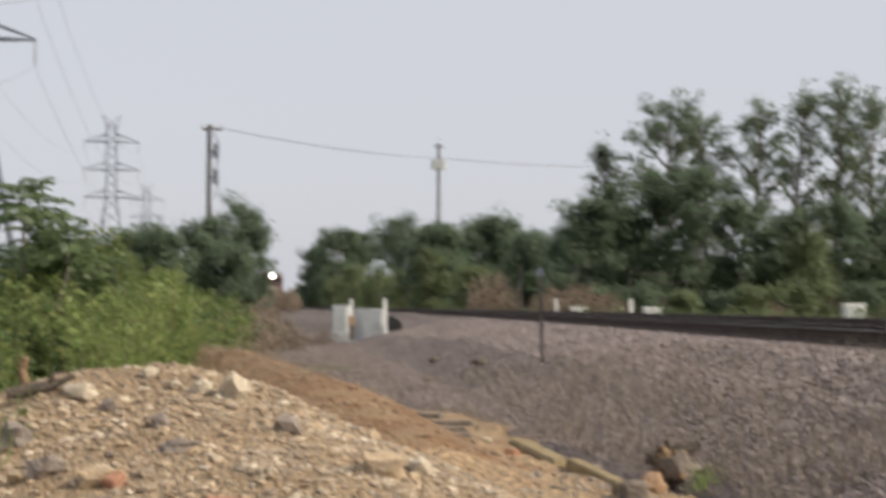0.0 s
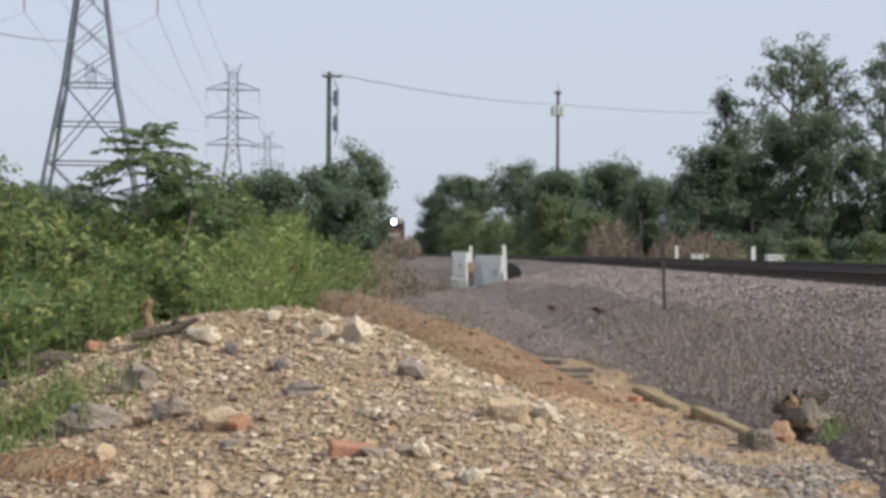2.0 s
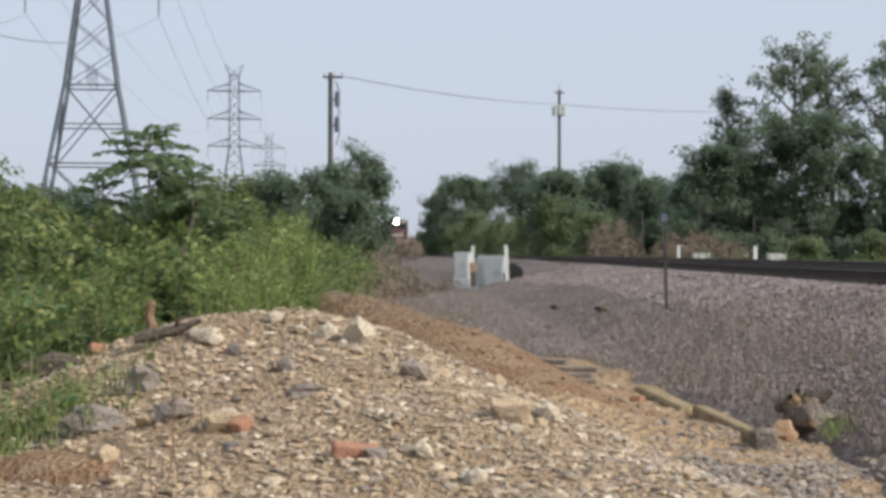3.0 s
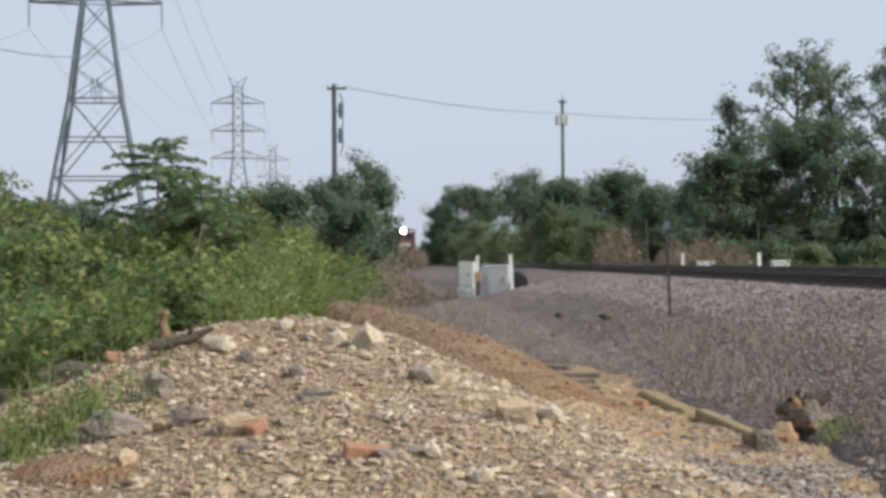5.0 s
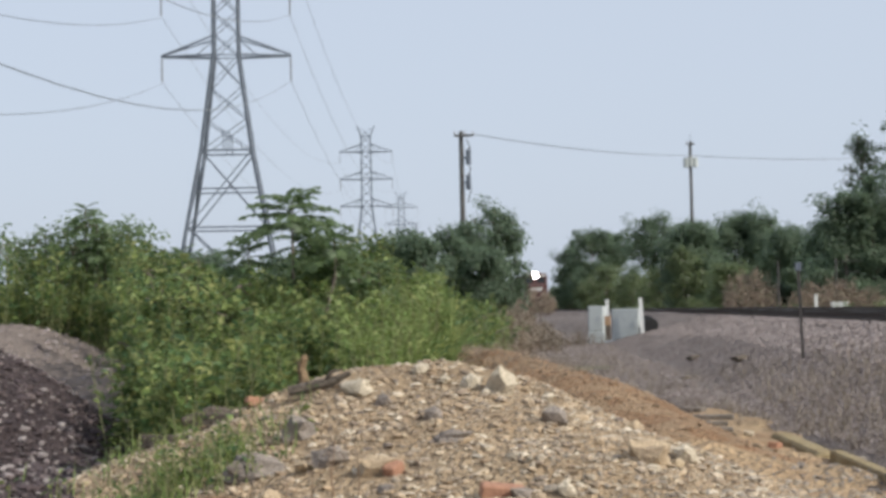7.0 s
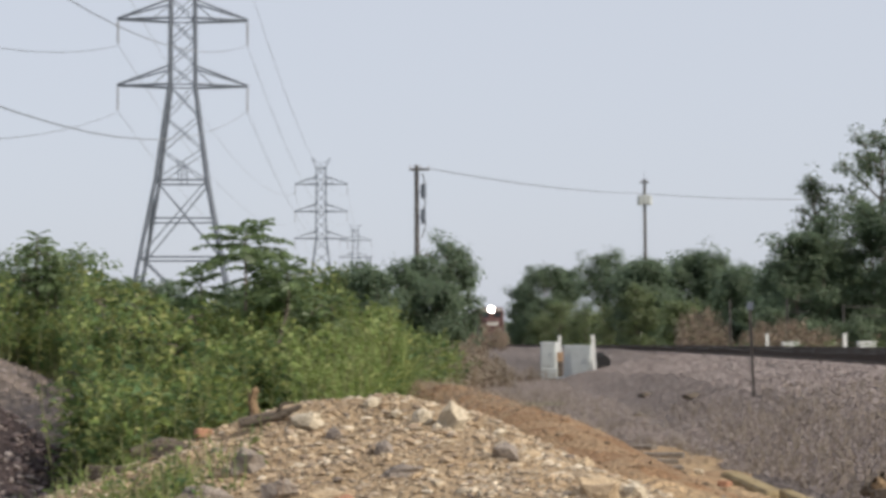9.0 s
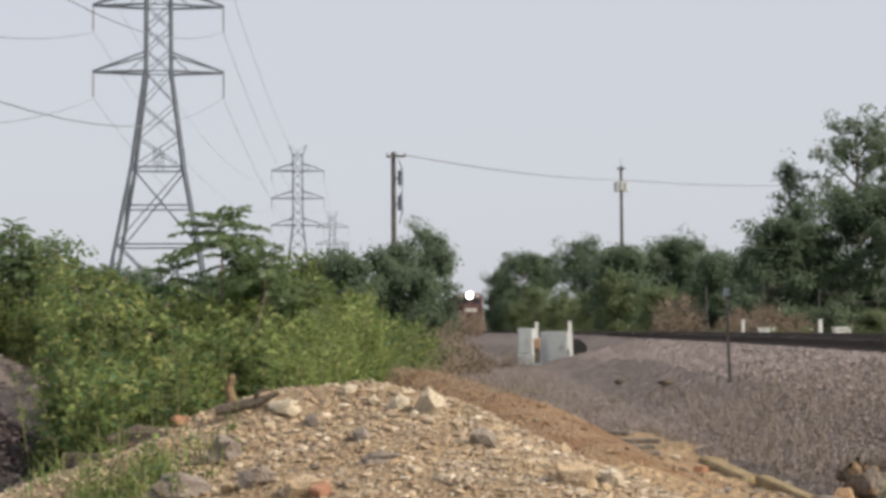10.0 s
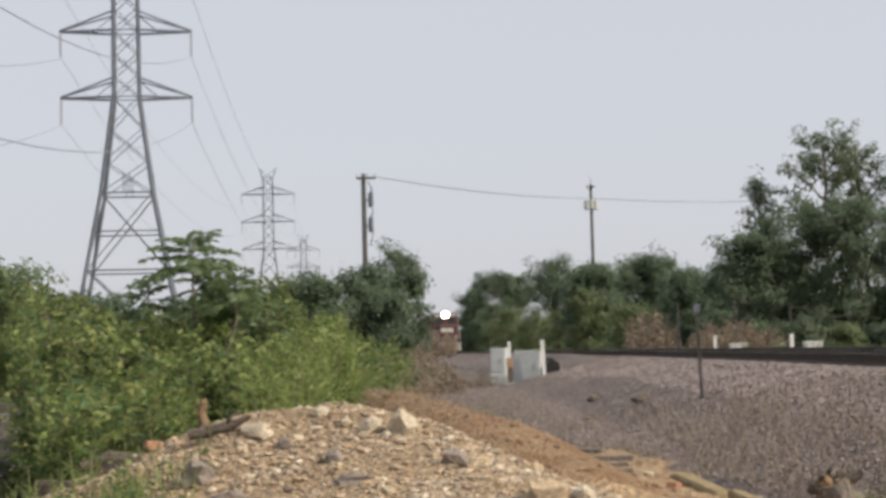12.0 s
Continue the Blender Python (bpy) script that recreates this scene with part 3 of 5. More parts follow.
def rock(name, label, x, y, sx, sy, sz, material, rz=0.0, seed=0, sink=0.3, category="rock", square=0.3, tilt=0.0):
    """One weathered stone; square flattens its sides towards a block."""
    bm = bmesh.new()
    bmesh.ops.create_icosphere(bm, subdivisions=1 if sx < 0.085 else 2, radius=1.0)
    off = Vector((seed * 3.1, seed * 1.7, seed))
    for p in bm.verts:
        c = p.co.copy()
        k = 1 / max(abs(c.x), abs(c.y), abs(c.z))
        c *= (1 - square) + square * k
        c *= 1 + 0.6 * noise.noise(c * 1.3 + off) + 0.42 * noise.noise(c * 2.6 + off)
        p.co = Vector((c.x * sx, c.y * sy, c.z * sz))
    me = bpy.data.meshes.new(name)
    bm.to_mesh(me)
    bm.free()
    me.materials.append(M[material])
    ob = thing(name, label, category, "rocks on the mound", data=me)
    ob.matrix_basis = pose(x, y, float(land(x, y)) + sz * (1 - 2 * sink), tilt, 0, rz)
    return ob


# ---- the tracks ----
RAIL = ((-0.07, 0.0), (0.07, 0.0), (0.07, 0.02), (0.012, 0.045), (0.012, 0.14), (0.036, 0.15), (0.036, 0.178), (-0.036, 0.178), (-0.036, 0.15), (-0.012, 0.14), (-0.012, 0.045), (-0.07, 0.02))


def rail_mesh(lat, base):
    ys = spread((-30, 30, 6), (30, 240, 3), (240, 900, 20))
    prof = np.array(RAIL)
    n = len(prof)
    v = np.stack([np.stack([lat + prof[:, 0] - bend(y), np.full(n, y), base + prof[:, 1]], 1) for y in ys]).reshape(-1, 3)
    f = [[k * n + i, k * n + (i + 1) % n, (k + 1) * n + (i + 1) % n, (k + 1) * n + i] for k in range(len(ys) - 1) for i in range(n)]
    me = mesh("rail", v, f, "rail")
    me.materials.append(M["rail_head"])
    for p in me.polygons:
        if p.index % n == 6:
            p.material_index = 1
    return me


def track(lat):
    t = thing("railway_track", "standard gauge railway track with brown rusty rails on timber sleepers", "railway track", "main line tracks")
    for o in (0, 1.507):
        part("rail", rail_mesh(lat + o, 1.087), t, "brown rail with a worn bright head")
    tie = Mix().box(-1.3, -0.115, -0.16, 1.3, 0.115, 0.02, 0.012).make("tie", "tie")
    rest = Mix()
    for k in range(420):
        y = 12 + k * 0.53
        m = pose(lat + 0.753 - float(bend(y)), y, 1.03, 0, 0, math.degrees(math.atan(float(bend(y + 1) - bend(y)))) + random.uniform(-0.6, 0.6))
        if 18 < y < 100:
            part("tie", tie, t).matrix_basis = m
        else:
            q = np.array([m @ Vector(c) for c in ((-1.3, -0.115, -0.16), (1.3, -0.115, -0.16), (1.3, 0.115, -0.16), (-1.3, 0.115, -0.16), (-1.3, -0.115, 0.02), (1.3, -0.115, 0.02), (1.3, 0.115, 0.02), (-1.3, 0.115, 0.02))])
            rest.add(q, [[4, 5, 6, 7], [0, 1, 5, 4], [1, 2, 6, 5], [2, 3, 7, 6], [3, 0, 4, 7]])
    tagged(part("sleeper_run", rest.make("sleeper_run", "tie"), t), kind="stuff")
    return t


track(5.75)
track(10.02)


# ---- trackside equipment ----
def cabinet(x, y, z, w, d, h, rz, label, footing):
    c = thing("signal_cabinet", label, "signal cabinet", "signal cabinets", x, y, z, rz)
    part("body", Mix().box(-w / 2, -d / 2, 0, w / 2, d / 2, h, 0.02).make("body", "cabinet"), c)
    part("lid", Mix().box(-w / 2 - 0.01, -d / 2 - 0.012, h + 0.003, w / 2 + 0.01, d / 2 + 0.01, h + 0.05, 0.03).make("lid", "cabinet"), c)
    door = part("door", Mix().box(-w / 2 + 0.05, -d / 2 - 0.022, 0.07, w / 2 - 0.05, -d / 2 - 0.003, h - 0.06, 0.006).make("door", "cabinet"), c)
    part("handle", Mix().bar((w / 2 - 0.14, -d / 2 - 0.045, h * 0.5), (w / 2 - 0.14, -d / 2 - 0.045, h * 0.5 + 0.16), 0.014).bar((w / 2 - 0.14, -d / 2 - 0.02, h * 0.5 + 0.08), (w / 2 - 0.14, -d / 2 - 0.05, h * 0.5 + 0.08), 0.012).make("handle", "cabinet"), door, "steel handle")
    part("footing", Mix().box(-w / 2 - footing, -d / 2 - 0.08, -0.6, w / 2 + 0.06, d / 2 + 0.08, -0.003, 0.02).make("footing", "cabinet"), c, "grey footing")
    return c


def marker(x, y, z, h, w, lean, label):
    c = thing("marker_post", label, "marker post", "white marker posts", x, y, z)
    part("post", Mix().bar((0, 0, -0.3), (lean, 0, h), w / 2).make("post", "white_paint"), c)
    part("cap", Mix().box(lean - w * 0.62, -w * 0.62, h - 0.002, lean + w * 0.62, w * 0.62, h + 0.03, 0.008).make("cap", "white_paint"), c)
    return c


cabinet(1.41, 60.5, 0.24, 1.02, 0.8, 1.10, -14, "pale grey metal signal cabinet on a concrete footing", 0.3)
cabinet(0.31, 63.5, 0.52, 0.60, 0.6, 0.95, -10, "narrow pale grey signal cabinet beside a larger one", 0.0)
marker(1.93, 59.7, 0.48, 1.26, 0.13, -0.06, "white painted post standing before a grey cabinet")
post = marker(0.70, 62.2, 1.14, 0.58, 0.12, 0.0, "white painted post above a tan block between two grey cabinets")
part("base", Mix().box(-0.12, -0.09, -0.36, 0.12, 0.09, -0.01, 0.02).make("base", "sandstone"), post, "tan base block")
# shadow in the gap between the cabinets, built as a dark box
part("stub", Mix().box(-0.1, -0.08, -1.15, 0.1, 0.08, -0.362, 0.02).make("stub", "dark_wood"), post, "dark box standing in for the shade between cabinets")
drum = thing("drain_pipe", "black corrugated drain pipe end on the ballast", "pipe", "", 2.18, 60.3, 0.74, 10)
part("shell", Mix().bar((0, -0.35, 0), (0, 0.5, 0.12), 0.27, 0.24, 12).make("shell", "black"), drum)
for k in range(4):
    part("rib", Mix().bar((0, -0.3 + k * 0.2, 0.01 + k * 0.03), (0, -0.24 + k * 0.2, 0.02 + k * 0.03), 0.29, 0.29, 12).make("rib", "black"), drum)

stake = thing("fence_stake", "thin rusty steel stake with a small pale tag in ballast", "stake", "", 3.42, 26.8, 0.53)
part("shaft", Mix().bar((0, 0, -0.2), (-0.045, 0, 1.57), 0.018).bar((0.016, 0.012, -0.2), (-0.03, 0.012, 1.57), 0.012).make("shaft", "loco_dark"), stake)
part("tag", Mix().box(-0.09, -0.03, 1.47, 0.01, -0.022, 1.6, 0.003).make("tag", "steel"), stake, "small pale metal tag")

for mx, my, mh in ((13.60, 100, 1.78), (14.58, 80, 1.67)):
    marker(mx, my, 0.14, mh, 0.17, 0.0, "white painted post beyond the tracks")
for bx, by, bw in ((14.97, 100, 0.92), (15.60, 80, 0.78)):
    c = thing("junction_box", "low white metal box beyond the tracks", "junction box", "junction boxes", bx, by, 0.2)
    part("body", Mix().box(-bw / 2, -0.35, -0.4, bw / 2, 0.35, 1.17, 0.03).make("body", "white_paint"), c)
    part("lid", Mix().box(-bw / 2 - 0.04, -0.4, 1.173, bw / 2 + 0.04, 0.4, 1.25, 0.02).make("lid", "white_paint"), c)
c = thing("electrical_cabinet", "squat off-white metal cabinet among bushes", "electrical cabinet", "", 26.3, 82, 0.0)
part("body", Mix().box(-0.52, -0.4, -0.1, 0.52, 0.4, 1.55, 0.05).make("body", "white_paint"), c)
part("lid", Mix().box(-0.56, -0.44, 1.553, 0.56, 0.44, 1.64, 0.03).make("lid", "white_paint"), c)
part("door", Mix().box(-0.42, -0.43, 0.5, 0.42, -0.403, 1.45, 0.01).make("door", "cabinet"), c)


# ---- power line ----
def tower(x, y, z, rz, k=1.0):
    t = thing("transmission_tower", "tall grey lattice steel transmission tower with three crossarms", "transmission tower", "transmission towers", x, y, z, rz)
    t.scale = (k, k, k)
    prof = ((0, 11.4), (10.1, 7.8), (17.8, 5.0), (27.5, 2.5), (45.0, 2.3))

    def half(h):
        return np.interp(h, [a for a, b in prof], [b / 2 for a, b in prof])

    def corner(i, h):
        s = half(h)
        return np.array(((-s, -s), (s, -s), (s, s), (-s, s))[i] + (h,))

    for i in range(4):
        m = Mix()
        for (a, _), (b, _) in zip(prof, prof[1:]):
            m.bar(corner(i, a), corner(i, b), 0.135 if a < 20 else 0.105)
        part("leg", m.make("leg", "steel"), t)
    levels = (0.5, 10.1, 17.8, 21.0, 24.3, 27.5, 29.7, 31.9, 34.2, 36.4, 38.7, 41.0, 43.0, 45.0)
    for a, b in zip(levels, levels[1:]):
        th = 0.06 if a < 17 else 0.04

        def brace(p, q, w):
            part("brace", Mix().bar(p, q, w).make("brace", "steel"), t)

        for i in range(4):
            j = (i + 1) % 4
            brace(corner(i, a), corner(j, b), th)
            brace(corner(j, a), corner(i, b), th)
            if b in (10.1, 17.8, 27.5, 34.2, 41.0, 45.0):
                brace(corner(i, b), corner(j, b), th * 1.3)
            if a == 10.1:
                q = (a + b) / 2
                brace(corner(i, q), corner(j, q), 0.07)
            if a == 17.8:
                c0 = (corner(i, a) + corner(j, a)) / 2
                for o in (-0.06, 0.06):
                    e = (corner(j, a) - corner(i, a)) * o
                    brace(c0 + e, c0 + e + np.array((0, 0, 2.0)), 0.05)
    for h in (27.5, 34.2, 41.0):
        for s in (-1, 1):
            m = Mix()
            w = half(h)
            for d in (-w, w):
                m.bar((s * w, d, h), (s * 6.5, 0, h), 0.10).bar((s * w, d, h + 1.9), (s * 6.5, 0, h + 0.1), 0.075)
            m.bar((s * 3.2, -w * 0.55, h), (s * 3.2, w * 0.55, h), 0.05).bar((s * 3.2, 0, h), (s * w, w, h + 1.9), 0.045)
            a = part("crossarm", m.make("crossarm", "steel"), t)
            g = Mix().bar((s * 6.45, 0, h), (s * 6.45, 0, h - 2.6), 0.06, 0.06, 6)
            for q in range(9):
                g.bar((s * 6.45, 0, h - 0.35 - q * 0.24), (s * 6.45, 0, h - 0.43 - q * 0.24), 0.15, 0.09, 6)
            part("insulator", g.make("insulator", "insulator"), a, "grey string insulator")
    for s in (-1, 1):
        m = Mix()
        for d in (-1.15, 1.15):
            m.bar((s * 1.15, d, 45), (s * 2.2, 0, 47.5), 0.07)
        m.bar((-s * 1.15, 0, 45), (s * 2.2, 0, 47.5), 0.05)
        part("peak", m.make("peak", "steel"), t)
    return t


TOWERS = ((-35.7, 162, 0, 9, 1.0), (-53.9, 402, 0.0, 7, 1.0), (-74, 655, 2, 6, 1.0), (-95, 905, 3, 5, 1.0), (-115, 1160, 4, 5, 1.0))
_tower = tower(*TOWERS[0])
for q in TOWERS[1:]:
    copy_thing(_tower, pose(q[0], q[1], q[2], 0, 0, q[3]))


def wire(p, q, sag, r, parent, n=28):
    s = np.linspace(0, 1, n)[:, None]
    pts = np.array(p) * (1 - s) + np.array(q) * s
    pts[:, 2] -= 4 * sag * (s * (1 - s))[:, 0]
    return part("wire", Mix().path(pts, np.full(n, r), 4).make("wire", "wire"), parent)


line = thing("power_line", "long sagging grey overhead conductors between steel towers", "power line")
ends = [(-22.0, -60.0, -3.0, 5, 1.0), *TOWERS]
for a, b in zip(ends, ends[1:]):
    for h in (24.9, 31.6, 38.4):
        for s in (-6.45, 6.45):
            c0, s0 = math.cos(radians(5)), math.sin(radians(5))
            wire((a[0] + s * c0, a[1] + s * s0, a[2] + h), (b[0] + s * c0, b[1] + s * s0, b[2] + h), 12.0 if a[1] < 0 else 6.5, 0.03 if a[1] < 0 else 0.022, line)


def utility_pole(x, y, h, label, cans):
    t = thing("utility_pole", label, "utility pole", "utility poles", x, y, 0)
    part("pole", Mix().bar((0, 0, -0.3), (0, 0, h), 0.19, 0.13, 10).make("pole", "pole_wood"), t)
    if len(cans) > 2:
        part("whip", Mix().bar((0, 0, h), (0, 0, h + 0.7), 0.03, 0.02, 6).make("whip", "steel"), t)
    arm = part("crossarm", Mix().box(-0.4, -0.26, h - 0.35, 0.75 if len(cans) < 3 else 0.4, -0.14, h - 0.22, 0.01).make("crossarm", "pole_wood"), t)
    for q in (-0.36, 0.25, 0.7)[: 3 if len(cans) < 3 else 2]:
        part("pin_insulator", Mix().bar((q, -0.2, h - 0.217), (q, -0.2, h - 0.02), 0.045, 0.03, 8).make("pin_insulator", "insulator"), arm)
    for cx, cz, cr in cans:
        c = part("transformer", Mix().bar((cx, -0.1, cz), (cx, -0.1, cz + 0.8), cr, cr, 10).bar((cx, -0.1, cz + 0.8), (cx, -0.1, cz + 0.86), cr * 1.08, cr * 0.8, 10).make("transformer", "cabinet" if len(cans) > 2 else "steel"), t, "grey transformer can")
        part("bushing", Mix().bar((cx, -0.1, cz + 0.865), (cx, -0.1, cz + 1.05), 0.04, 0.03, 6).make("bushing", "insulator"), c)
        part("bracket", Mix().bar((0, 0, cz + 0.4), (cx * 0.9, -0.05, cz + 0.4), 0.05).make("bracket", "steel"), c)
    return t


utility_pole(-7.3, 97, 12.1, "dark weathered wooden utility pole with crossarm and small fittings", ((0.42, 10.1, 0.16), (0.40, 8.6, 0.15)))
utility_pole(9.75, 153, 16.6, "tall wooden utility pole with a ring of transformers", ((-0.4, 14.2, 0.28), (0.4, 14.2, 0.28), (0.0, 14.3, 0.3)))
low = thing("utility_wires", "thin dark cables strung between utility poles", "cables")
wire((-6.6, 97, 11.9), (9.75, 153, 15.3), 0.35, 0.03, low)
wire((9.75, 153, 15.3), (31, 180, 16.9), 0.25, 0.03, low)
for k in range(3):
    part("drop_cable", Mix().path([(-6.98, 96.85, 11.6 - k * 1.2), (-6.75, 96.85, 11.0 - k * 1.2), (-6.95, 96.85, 10.2 - k * 1.2)], [0.03] * 3, 5).make("drop_cable", "black"), low)

# ---- plants ----
def foliage(pts, length, width, r, lift=0.1, droop=0.3):  # leaves in all directions
    n = len(pts)
    d = r.normal(size=(n, 3))
    d[:, 2] = d[:, 2] * 0.5 + lift
    return leaf_faces(pts, d, length * r.uniform(0.6, 1.3, n), width * r.uniform(0.7, 1.3, n), r, droop)


def crown_leaves(pts, face, length, width, r):
    """Leaves at pts that turn their broad side towards face, more or less."""
    n = len(pts)
    u = face / (np.linalg.norm(face, axis=1)[:, None] + 1e-9) + r.normal(0, 0.42, (n, 3)) + np.array([0, 0, 0.25])
    u /= np.linalg.norm(u, axis=1)[:, None] + 1e-9
    d = np.cross(u, r.normal(size=(n, 3)))
    d /= np.linalg.norm(d, axis=1)[:, None] + 1e-9
    s = np.cross(u, d)
    L, W = (length * r.uniform(0.55, 1.3, n))[:, None], (width * r.uniform(0.6, 1.3, n))[:, None]
    mid = pts + d * L * 0.45 + u * W * 0.12
    v = np.stack([pts, mid + s * W * 0.5, pts + d * L - u * L * 0.12, mid - s * W * 0.5], 1).reshape(-1, 3)
    return v, np.arange(n)[:, None] * 4 + np.array([0, 1, 2, 3])[None]


def tree(x, y, h, radius, base, leaf, count, material, seed, label, name="tree", category="tree", group="trees", limbs=16, spread_up=0.5, trunk=None, lean=0.0, airy=0.55, z=0.0, slim=0.62):
    """A tapered trunk with limbs and twigs that carry clumps of leaves. base: where the crown starts; airy: size of a clump."""
    r = np.random.default_rng(seed)
    t = thing(name, label, category, group, x, y, z)
    tr = trunk or h * 0.016
    m = Mix()
    s = np.linspace(0, 1, 7)
    wob = np.cumsum(r.normal(0, 0.012 * h, (7, 2)), 0) * s[:, None]
    core = np.column_stack([wob[:, 0] + lean * s * h, wob[:, 1], s * h * 0.94 - 0.2])
    m.path(core, tr * (1 - 0.85 * s) + 0.01, 7)
    tips = []
    for k in range(limbs):
        u = (k + r.uniform(0.2, 0.8)) / limbs
        hz = base + (h * 0.9 - base) * u
        p = np.array([np.interp(hz, core[:, 2], core[:, i]) for i in range(2)] + [hz])
        # the crown is widest a little below its middle
        reach = radius * (0.35 + 0.65 * math.sin(math.pi * min(1, (0.18 + 0.82 * u)))) * r.uniform(0.7, 1.12)
        a = k * 2.4 + r.uniform(-0.5, 0.5)
        rise = reach * (spread_up + 0.5 * u) * r.uniform(0.5, 1.3)
        e = p + np.array([math.cos(a) * reach, math.sin(a) * reach, min(rise, h - hz)])
        q = np.linspace(0, 1, 5)[:, None]
        bow = p * (1 - q) + e * q + np.array([0, 0, 1.0]) * (q * (1 - q)) * reach * 0.25 + r.normal(0, 0.03 * reach, (5, 3)) * q
        m.path(bow, tr * 0.42 * (1 - 0.8 * q[:, 0]) * (1 - 0.5 * u) + 0.008, 5)
        for w in np.linspace(0.35, 1.0, 6):
            c = np.array([np.interp(w, q[:, 0], bow[:, i]) for i in range(3)])
            o = c + r.normal(0, 0.17 * radius, 3) * np.array([1, 1, 0.8])
            m.path([c, (c + o) / 2 + r.normal(0, 0.02 * radius, 3), o], [tr * 0.1 + 0.006, tr * 0.07 + 0.005, 0.004], 4)
            tips += [c, o]
    tips = np.array(tips + [core[-1], core[-1] + (0, 0, h * 0.05), core[-2]])
    wgt = r.uniform(0.3, 1.5, len(tips))
    pick = r.choice(len(tips), count, p=wgt / wgt.sum())
    off = r.normal(size=(count, 3))
    off *= (r.uniform(0, 1, (count, 1)) ** 0.28) / (np.linalg.norm(off, axis=1)[:, None])
    pts = tips[pick] + off * airy * np.array([1, 1, 0.7]) * r.uniform(0.6, 1.3, (len(tips), 1))[pick]
    pts[:, 2] = np.maximum(pts[:, 2], 0.03)
    part("trunk", m.make("trunk", "bark"), t, "grey-brown trunk and limbs")
    axis = np.array([np.interp(pts[:, 2], core[:, 2], core[:, 0]), np.interp(pts[:, 2], core[:, 2], core[:, 1]), np.full(count, (base + h) * 0.45)]).T
    face = off / (np.linalg.norm(off, axis=1)[:, None] + 1e-9) * 0.7 + (pts - axis) / radius * 0.8
    part("crown", mesh("crown", *crown_leaves(pts, face, leaf, leaf * slim, r), material), t, "crown of small leaves with gaps")
    return t


def weeds(name, label, xs, ys, hs, material, seed, leaf=0.12, per=46, kind="stuff", category="weeds", stem="stalk", slim=0.37):
    """Upright leafy stems."""
    r = np.random.default_rng(seed)
    n = len(xs)
    zs = land(xs, ys)
    lean = r.normal(0, 0.10, (n, 2))
    k = np.maximum(6, (per * hs).astype(int))
    who = np.repeat(np.arange(n), k)
    u = r.uniform(0, 1, len(who)) ** 0.75
    hh = hs[who] * (0.08 + 0.94 * u)
    base = np.stack([xs[who] + lean[who, 0] * hh * u, ys[who] + lean[who, 1] * hh * u, zs[who] + hh], 1)
    a = r.uniform(0, 2 * np.pi, len(who))
    out = np.stack([np.cos(a), np.sin(a), r.uniform(0.0, 1.5, len(who))], 1)
    reach = (0.03 + 0.22 * (1 - u) * hs[who] / 2)[:, None] * r.uniform(0.1, 1, (len(who), 1))
    size = leaf * r.uniform(0.5, 1.35, len(who)) * (1.1 - 0.4 * u) * r.uniform(0.6, 1.35, n)[who]
    lv, lf = leaf_faces(base + out * reach, out, size, size * slim * r.uniform(0.7, 1.4, len(who)), r, 0.3)
    m = Mix().add(lv, lf)
    plant = thing(name, label, category, kind=kind)
    part("leaves", m.make("leaves", material), plant)
    st = Mix()
    for i in range(n):
        p = np.array([xs[i], ys[i], zs[i] - 0.05])
        q = np.array([xs[i] + lean[i, 0] * hs[i], ys[i] + lean[i, 1] * hs[i], zs[i] + hs[i]])
        d = np.array([0.008, 0, 0])
        st.add([p - d, p + d, q + d * 0.4, q - d * 0.4], [[0, 1, 2, 3]])
        d = np.array([0, 0.008, 0])
        st.add([p - d, p + d, q + d * 0.4, q - d * 0.4], [[0, 1, 2, 3]])
    part("stems", st.make("stems", stem), plant)
    return plant


def grass(name, label, xs, ys, hs, material, seed, category="grass", lean=0.35, width=0.007):
    r = np.random.default_rng(seed)
    n = len(xs)
    p = np.stack([xs, ys, land(xs, ys) - 0.01], 1)
    a = r.uniform(0, 2 * np.pi, n)
    side = np.stack([np.cos(a), np.sin(a), np.zeros(n)], 1) * width
    d = np.stack([r.normal(0, lean, n), r.normal(0, lean, n), np.ones(n)], 1)
    mid = p + d * hs[:, None] * 0.5
    tip = p + d * hs[:, None] * np.array([1.35, 1.35, 0.95])
    v = np.stack([p - side, p + side, mid + side * 0.7, tip, mid - side * 0.7], 1).reshape(-1, 3)
    i = np.arange(n)[:, None] * 5
    f = np.concatenate([i + np.array([[0, 1, 2, 4]]), ], 1)
    g = np.concatenate([i + np.array([[4, 2, 3, 3]])], 1)
    tri = np.concatenate([f[:, [0, 1, 2]], f[:, [0, 2, 3]], g[:, :3]])
    return thing(name, label, category, kind="stuff", data=mesh(name, v, tri, material))


def edge(y):
    """Where the weeds end towards the tracks."""
    return np.interp(y, [12, 15, 20, 26, 40, 60, 90], [-1.75, -1.75, -1.75, -2.2, -2.3, -2.4, -5.5])


def field(n, y0, y1, width, seed):
    r = np.random.default_rng(seed)
    y = r.uniform(y0, y1, n)
    x = edge(y) - width * r.uniform(0, 1, n) ** 1.3 + rough(y, y * 0, 1.5, seed) * 0.25
    return x, y, r


